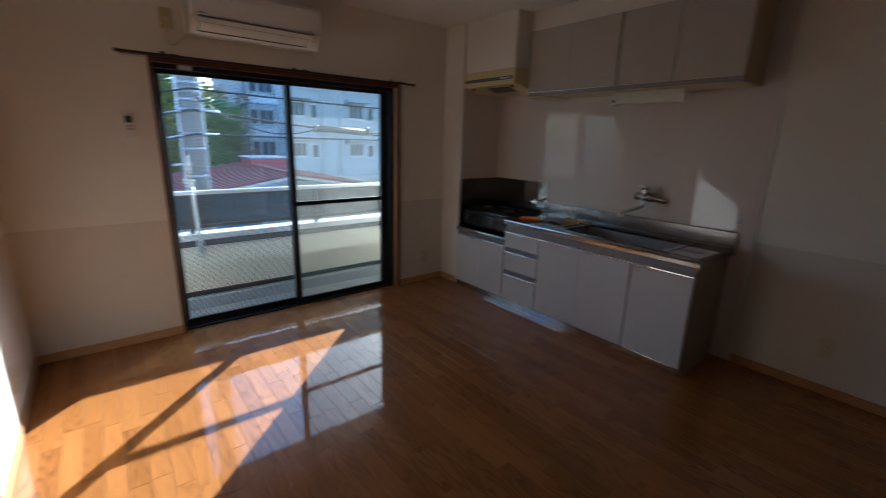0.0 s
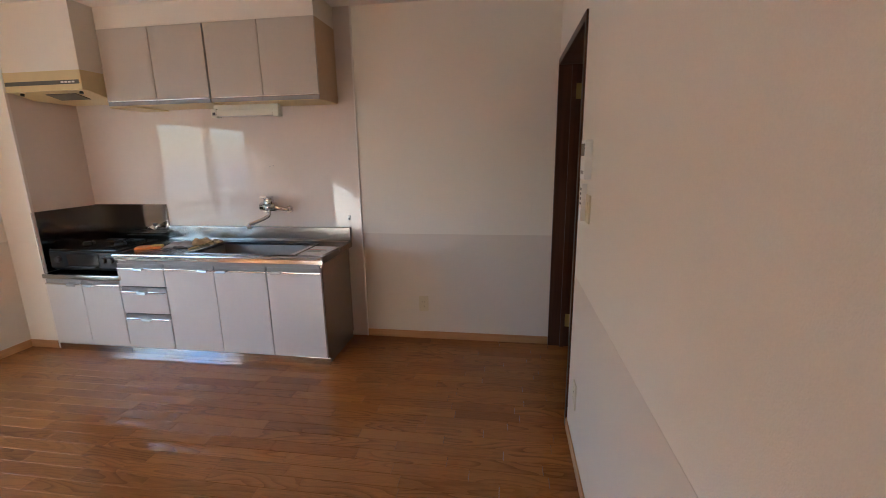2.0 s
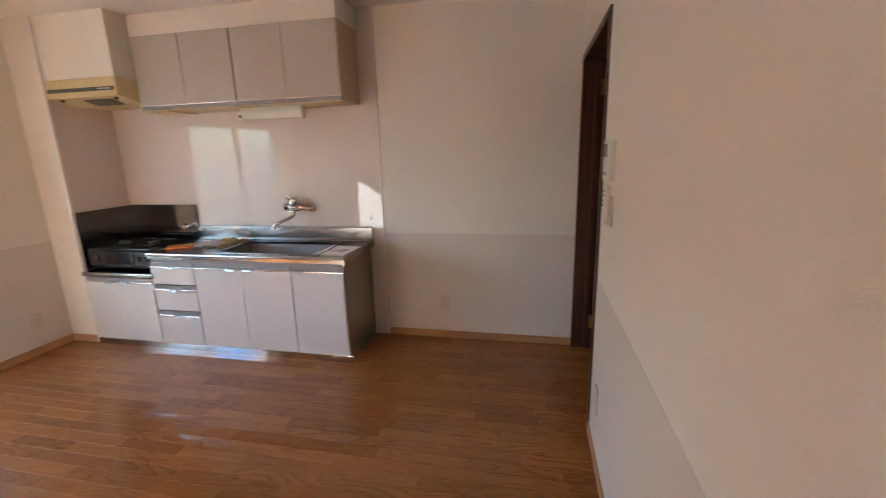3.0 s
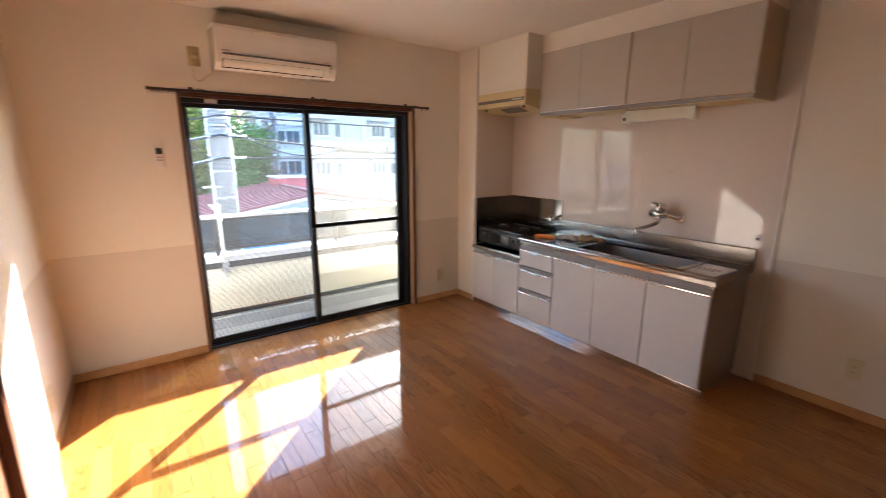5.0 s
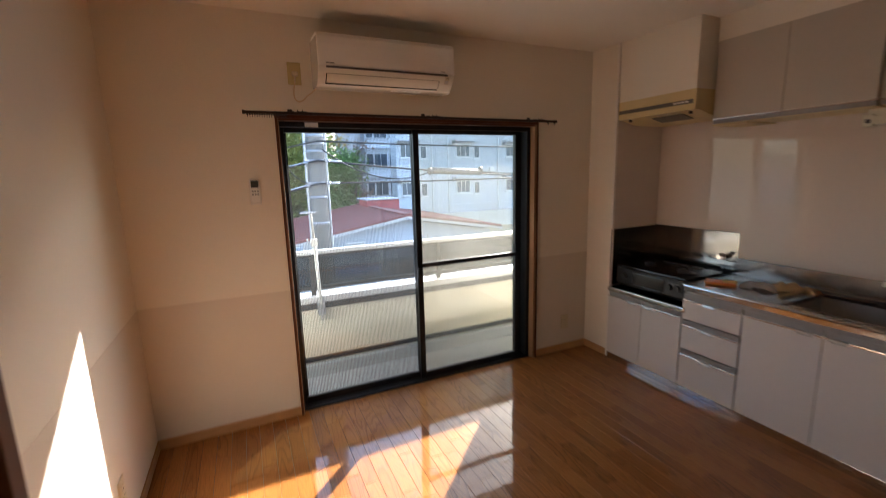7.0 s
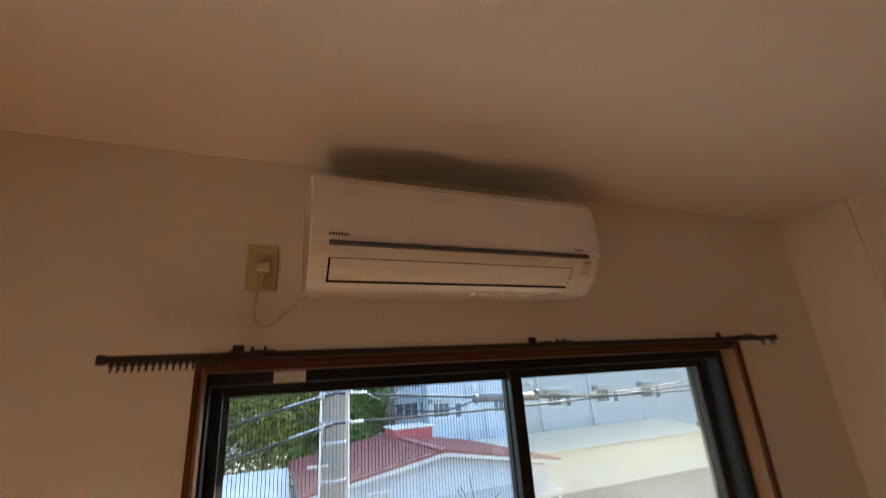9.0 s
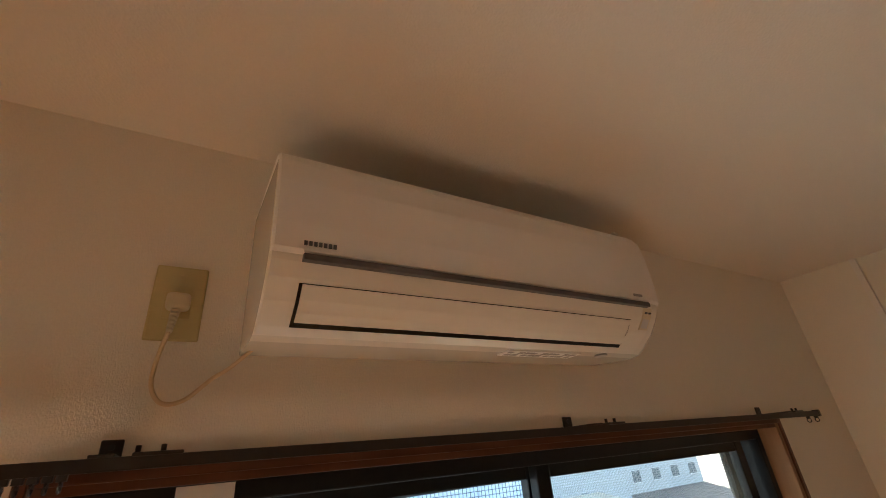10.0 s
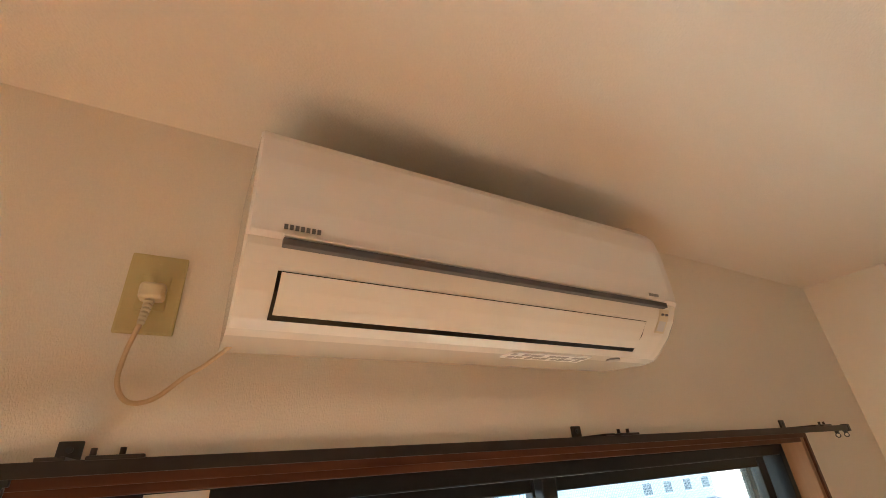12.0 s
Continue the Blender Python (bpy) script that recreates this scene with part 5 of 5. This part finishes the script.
def apartment_blocks():
    # the farther block, seen past the pole
    b = thing("apartment_building", (12.5, 42.0, GZ), "pale blue-white building with bands of windows", "building")
    y = 37.0
    wl = part("wall", box(10.75, 30.0, y, y + 10, GZ, 12.5), M_BLOCK_PALE, b)
    # the block's shaded end, painted with the greyer render
    part("side_wall", box(10.45, 10.75, y - 0.3, y + 10, GZ, 12.5), M_BLOCK_DIM, b, "end wall with its shade put into the grey colour")
    for z in (-3.35, -0.95, 1.45, 3.85, 6.25):
        part("floor_band", box(10.4, 30.0, y - 0.35, y, z - 0.16, z, 0.01), M_BLOCK_PALE, b)
        for k in range(8):
            x = 10.95 + 1.98 * k
            window_far(wl, x, x + 0.62, y, z + 0.70, z + 1.85, 1)
            window_far(wl, x + 0.66, x + 1.80, y, z + 0.70, z + 1.85, 2)
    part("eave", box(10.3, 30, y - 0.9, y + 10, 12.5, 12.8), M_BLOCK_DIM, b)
    for x in (10.85, 14.85, 18.8):
        part("downpipe", rod((x, y - 0.40, GZ), (x, y - 0.40, 12.4), 0.05, sides=8), M_FRAME_FAR, b)
    # the nearer block
    c = thing("apartment_building", (19.5, 33.0, GZ), "white concrete building with wide windows and small canopies", "building")
    y = 30.0
    wl = part("wall", box(13.5, 34.0, y, y + 6.5, GZ, 11.0, bm=box(11.15, 13.5, y, y + 1.2, GZ, 11.0)), M_BLOCK, c)
    for z in (-2.65, 0.0, 2.65, 5.3, 7.95):
        part("floor_band", box(11.10, 34.0, y - 0.10, y, z - 0.95, z - 0.80), M_BLOCK, c)
        for n, x in enumerate((11.45, 15.80, 20.15, 24.5, 28.85)):
            window_far(wl, x, x + 1.15, y, z, z + 0.95, 3)
            window_far(wl, x + 1.5, x + 2.0, y, z - 0.1, z + 0.85, 1)
            hood = part("canopy", box(x - 0.35, x + 1.45, y - 0.7, y, z + 1.12, z + 1.26, 0.01), M_BLOCK, c)
            part("bracket", prism([(y, z + 1.12), (y - 0.6, z + 1.12), (y, z + 0.85)], "x", x - 0.28, x - 0.22), M_BLOCK_DIM, hood)
    for x in (13.8, 15.1, 19.4, 23.8):
        part("downpipe", rod((x, y - 0.14, GZ), (x, y - 0.14, 11.0), 0.06, sides=8), M_FRAME_FAR, c)
    for x, z in ((14.3, 1.6), (18.6, 1.6), (18.6, 4.2)):
        part("vent_hood", box(x, x + 0.35, y - 0.28, y, z, z + 0.30, 0.03), M_FRAME_FAR, c)
    part("parapet", box(11.0, 34.1, y - 0.15, y + 1.3, 11.0, 11.5, 0.02), M_BLOCK, c)
    d = thing("annex_roof", (15.0, 24.0, -2.2), "long low cream annex below the white building", "building")
    part("wall", box(9.6, 26.0, 23.0, 29.5, GZ, -1.6), M_PARAPET, d)
    part("roof", prism([(22.6, -1.6), (26.2, -1.05), (29.6, -1.5), (29.6, -1.6)], "x", 9.4, 26.3), M_PARAPET, d, "shallow cream sheet roof")
    e = thing("lean_to_shed", (1.2, 17.5, GZ), "low blue-grey sheet roof beside the red-roofed house", "shed")
    part("wall", box(-2.5, 2.3, 17.0, 20.0, GZ, -1.3), M_HOUSE, e)
    part("roof", prism([(16.5, -1.35), (20.2, -0.55), (20.2, -0.47), (16.5, -1.27)], "x", -2.8, 2.45), M_CAP, e, "blue-grey corrugated roof")
    u = thing("outdoor_unit", (2.3, 14.6, -1.35), "white outdoor air conditioning unit on a bracket", "outdoor unit")
    part("case", box(2.05, 2.75, 14.45, 14.72, -1.36, -0.86, 0.02), M_CAP, u)
    part("fan_guard", rod((2.3, 14.45, -1.11), (2.3, 14.43, -1.11), 0.2, sides=20), M_GREY, u, "round grey fan guard")
    part("bracket", box(2.05, 2.9, 14.5, 15.0, -1.41, -1.36), M_GALV, u)
    # houses on the far side close the view
    for x0, x1, y0, hgt in ((-22, -6, 46, 3.0), (-5, 6, 58, 4.5), (35, 60, 40, 9.0)):
        e = thing("far_building", ((x0 + x1) / 2, y0 + 4, GZ), "plain pale far building in the haze", "building")
        wl = part("wall", box(x0, x1, y0, y0 + 8, GZ, hgt), M_BLOCK, e)
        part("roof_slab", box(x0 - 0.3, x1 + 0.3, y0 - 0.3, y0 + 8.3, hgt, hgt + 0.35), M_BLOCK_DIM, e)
        z = GZ + 1.0
        while z + 1.6 < hgt:
            x = x0 + 1.0
            while x + 1.6 < x1:
                window_far(wl, x, x + 1.5, y0, z, z + 1.3)
                x += 3.6
            z += 2.9


def tree(x, y, height, radius, seed, leaf, count, label, low=0.14, limbs=26, thick=0.035):
    rng = random.Random(seed)
    t = thing("tree", (x, y, GZ), label, "tree", "trees behind the pole")
    top = Vector((x, y, GZ + height))
    bm = tube(curve_points([(x, y, GZ), (x + 0.15, y, GZ + height * 0.3), (x - 0.1, y + 0.1, GZ + height * 0.6), (x, y, GZ + height * 0.85)], 4), 0.2, 8)
    for v in bm.verts:
        s = 1 - 0.75 * (v.co.z - GZ) / height
        v.co.x, v.co.y = x + (v.co.x - x) * s, y + (v.co.y - y) * s
    ends = []
    for k in range(limbs):
        z = GZ + height * rng.uniform(low, 0.8)
        a = rng.uniform(0, 2 * math.pi)
        r = radius * rng.uniform(0.55, 0.98)
        e = Vector((x + r * math.cos(a), y + r * math.sin(a), z + height * rng.uniform(0.08, 0.2)))
        ends.append(e)
        tube(curve_points([(x, y, z), (x + 0.4 * (e.x - x), y + 0.4 * (e.y - y), z + 0.35 * (e.z - z)), tuple(e)], 3), thick, 5, bm=bm)
    part("trunk", bm, M_BARK, t, "brown trunk and limbs")
    if not count:
        return
    verts, faces = [], []
    ends.append(top - Vector((0, 0, 0.6)))
    for k in range(count):
        c = rng.choice(ends)
        q = Vector((rng.gauss(0, 1), rng.gauss(0, 1), rng.gauss(0, 0.8))) * radius * 0.25
        p = c + q
        u = Vector((rng.gauss(0, 1), rng.gauss(0, 1), rng.gauss(0, 0.6))).normalized()
        w = u.cross(Vector((rng.gauss(0, 1), rng.gauss(0, 1), rng.gauss(0, 1)))).normalized()
        s = rng.uniform(0.10, 0.21)
        n = len(verts)
        verts += [p - u * s, p + w * s * 0.45 + u * 0.1 * s, p + u * s, p - w * s * 0.45 + u * 0.1 * s]
        faces.append((n, n + 1, n + 2, n + 3))
    me = bpy.data.meshes.new("crown")
    me.from_pydata([v - ORIGIN[t.name] for v in verts], [], faces)
    me.materials.append(leaf)
    o = new("crown", me)
    o.parent = t
    o["label"] = "many small leaves with gaps"


ground()
utility_pole()
cables()
red_roof_house()
apartment_blocks()
tree(6.5, 35.2, 6.8, 2.5, 3, M_LEAF, 11000, "broad green tree with dense leaves behind the roof")
tree(4.0, 32.0, 8.2, 2.7, 5, M_LEAF, 14000, "green tree behind the utility pole")
tree(4.4, 37.0, 9.4, 2.6, 8, M_LEAF_Y, 1800, "yellowing autumn tree with thinning leaves")
tree(1.6, 29.0, 9.6, 3.0, 17, M_LEAF_G, 15000, "tall yellow-green tree with dense leaves", 0.05, 44)
tree(8.1, 37.5, 8.8, 1.6, 21, M_LEAF_Y, 1000, "pale yellow-green tree with few leaves", 0.35)
tree(9.6, 35.9, 8.0, 1.1, 11, M_LEAF_P, 420, "nearly bare autumn tree beside the building", 0.3)
tree(-3.0, 27.0, 9.5, 3.2, 13, M_LEAF, 13000, "broad green tree at the street corner", 0.06, 40)
tree(6.5, 13.6, 3.2, 1.2, 31, M_BARK, 0, "small bare street tree with thin branches", 0.30, 46, 0.011)
for k in range(12):
    x = 1.2 + 0.52 * k
    f = thing("yard_fence_panel", (x, 13.9, GZ), "pale vertical board of a yard fence", "fence board", "yard fence boards")
    part("board", box(x - 0.11, x + 0.11, 13.89, 13.93, GZ, -2.2 + 0.06 * math.sin(k * 1.7), 0.006), M_HOUSE if k % 3 else M_GREY, f)
    part("cap", box(x - 0.13, x + 0.13, 13.87, 13.95, -2.2 + 0.06 * math.sin(k * 1.7), -2.15 + 0.06 * math.sin(k * 1.7), 0.006), M_CAP, f)


# ---- floor boards ----
def floor_boards():
    """Oak strips along y, 77 mm wide, in three lengths; the middle of the room as single boards, the rest joined."""
    rng = random.Random(21)
    wd, gap = 0.0772, 0.0007
    base = bpy.data.objects["sub_floor"]
    lengths = (0.36, 0.45, 0.54)

    def board(x0, x1, y0, y1, bm):
        c = 0.0004
        lo = [bm.verts.new(p) for p in ((x0, y0, -0.012), (x1, y0, -0.012), (x1, y1, -0.012), (x0, y1, -0.012))]
        mid = [bm.verts.new(p) for p in ((x0, y0, -c), (x1, y0, -c), (x1, y1, -c), (x0, y1, -c))]
        up = [bm.verts.new(p) for p in ((x0 + c, y0 + c, 0), (x1 - c, y0 + c, 0), (x1 - c, y1 - c, 0), (x0 + c, y1 - c, 0))]
        for a, b in ((lo, mid), (mid, up)):
            for k in range(4):
                bm.faces.new((a[k], a[(k + 1) % 4], b[(k + 1) % 4], b[k]))
        bm.faces.new(up)
    shared = {}
    for n in lengths:
        bm = bmesh.new()
        board(gap, wd - gap, gap, n - gap, bm)
        shared[n] = mesh_of("floor_board", bm)
        shared[n].materials.append(M_FLOOR)
    rest = bmesh.new()
    row, x, made = 0, XL, 0
    while x < XK - 0.001:
        x1 = min(x + wd, XK)
        y = YB - rng.uniform(0.0, 0.3) - 0.05
        while y < YW:
            n = rng.choice(lengths)
            y0, y1 = max(y, YB - 0.19 if x > DX0 else YB), min(y + n, YW + 0.03)
            whole = y0 == y and y1 == y + n and x1 == x + wd
            if whole and 1.3 < x < 3.85 and y > 0.35 and made < 298:
                ob = new("floor_board", shared[n])
                ob.location = (x, y, 0)
                ob.rotation_euler = (rng.gauss(0, 0.0004), rng.gauss(0, 0.0022), 0)
                ob.parent = base
                made += 1
            elif y1 - y0 > 0.01:
                board(x + gap, x1 - gap, y0 + gap, y1 - gap, rest)
            y += n
        x += wd
        row += 1
    r = new("floor_boards", mesh_of("floor_boards", rest))
    r.data.materials.append(M_FLOOR_REST)
    r.parent = base
    r["kind"] = "stuff"


floor_boards()
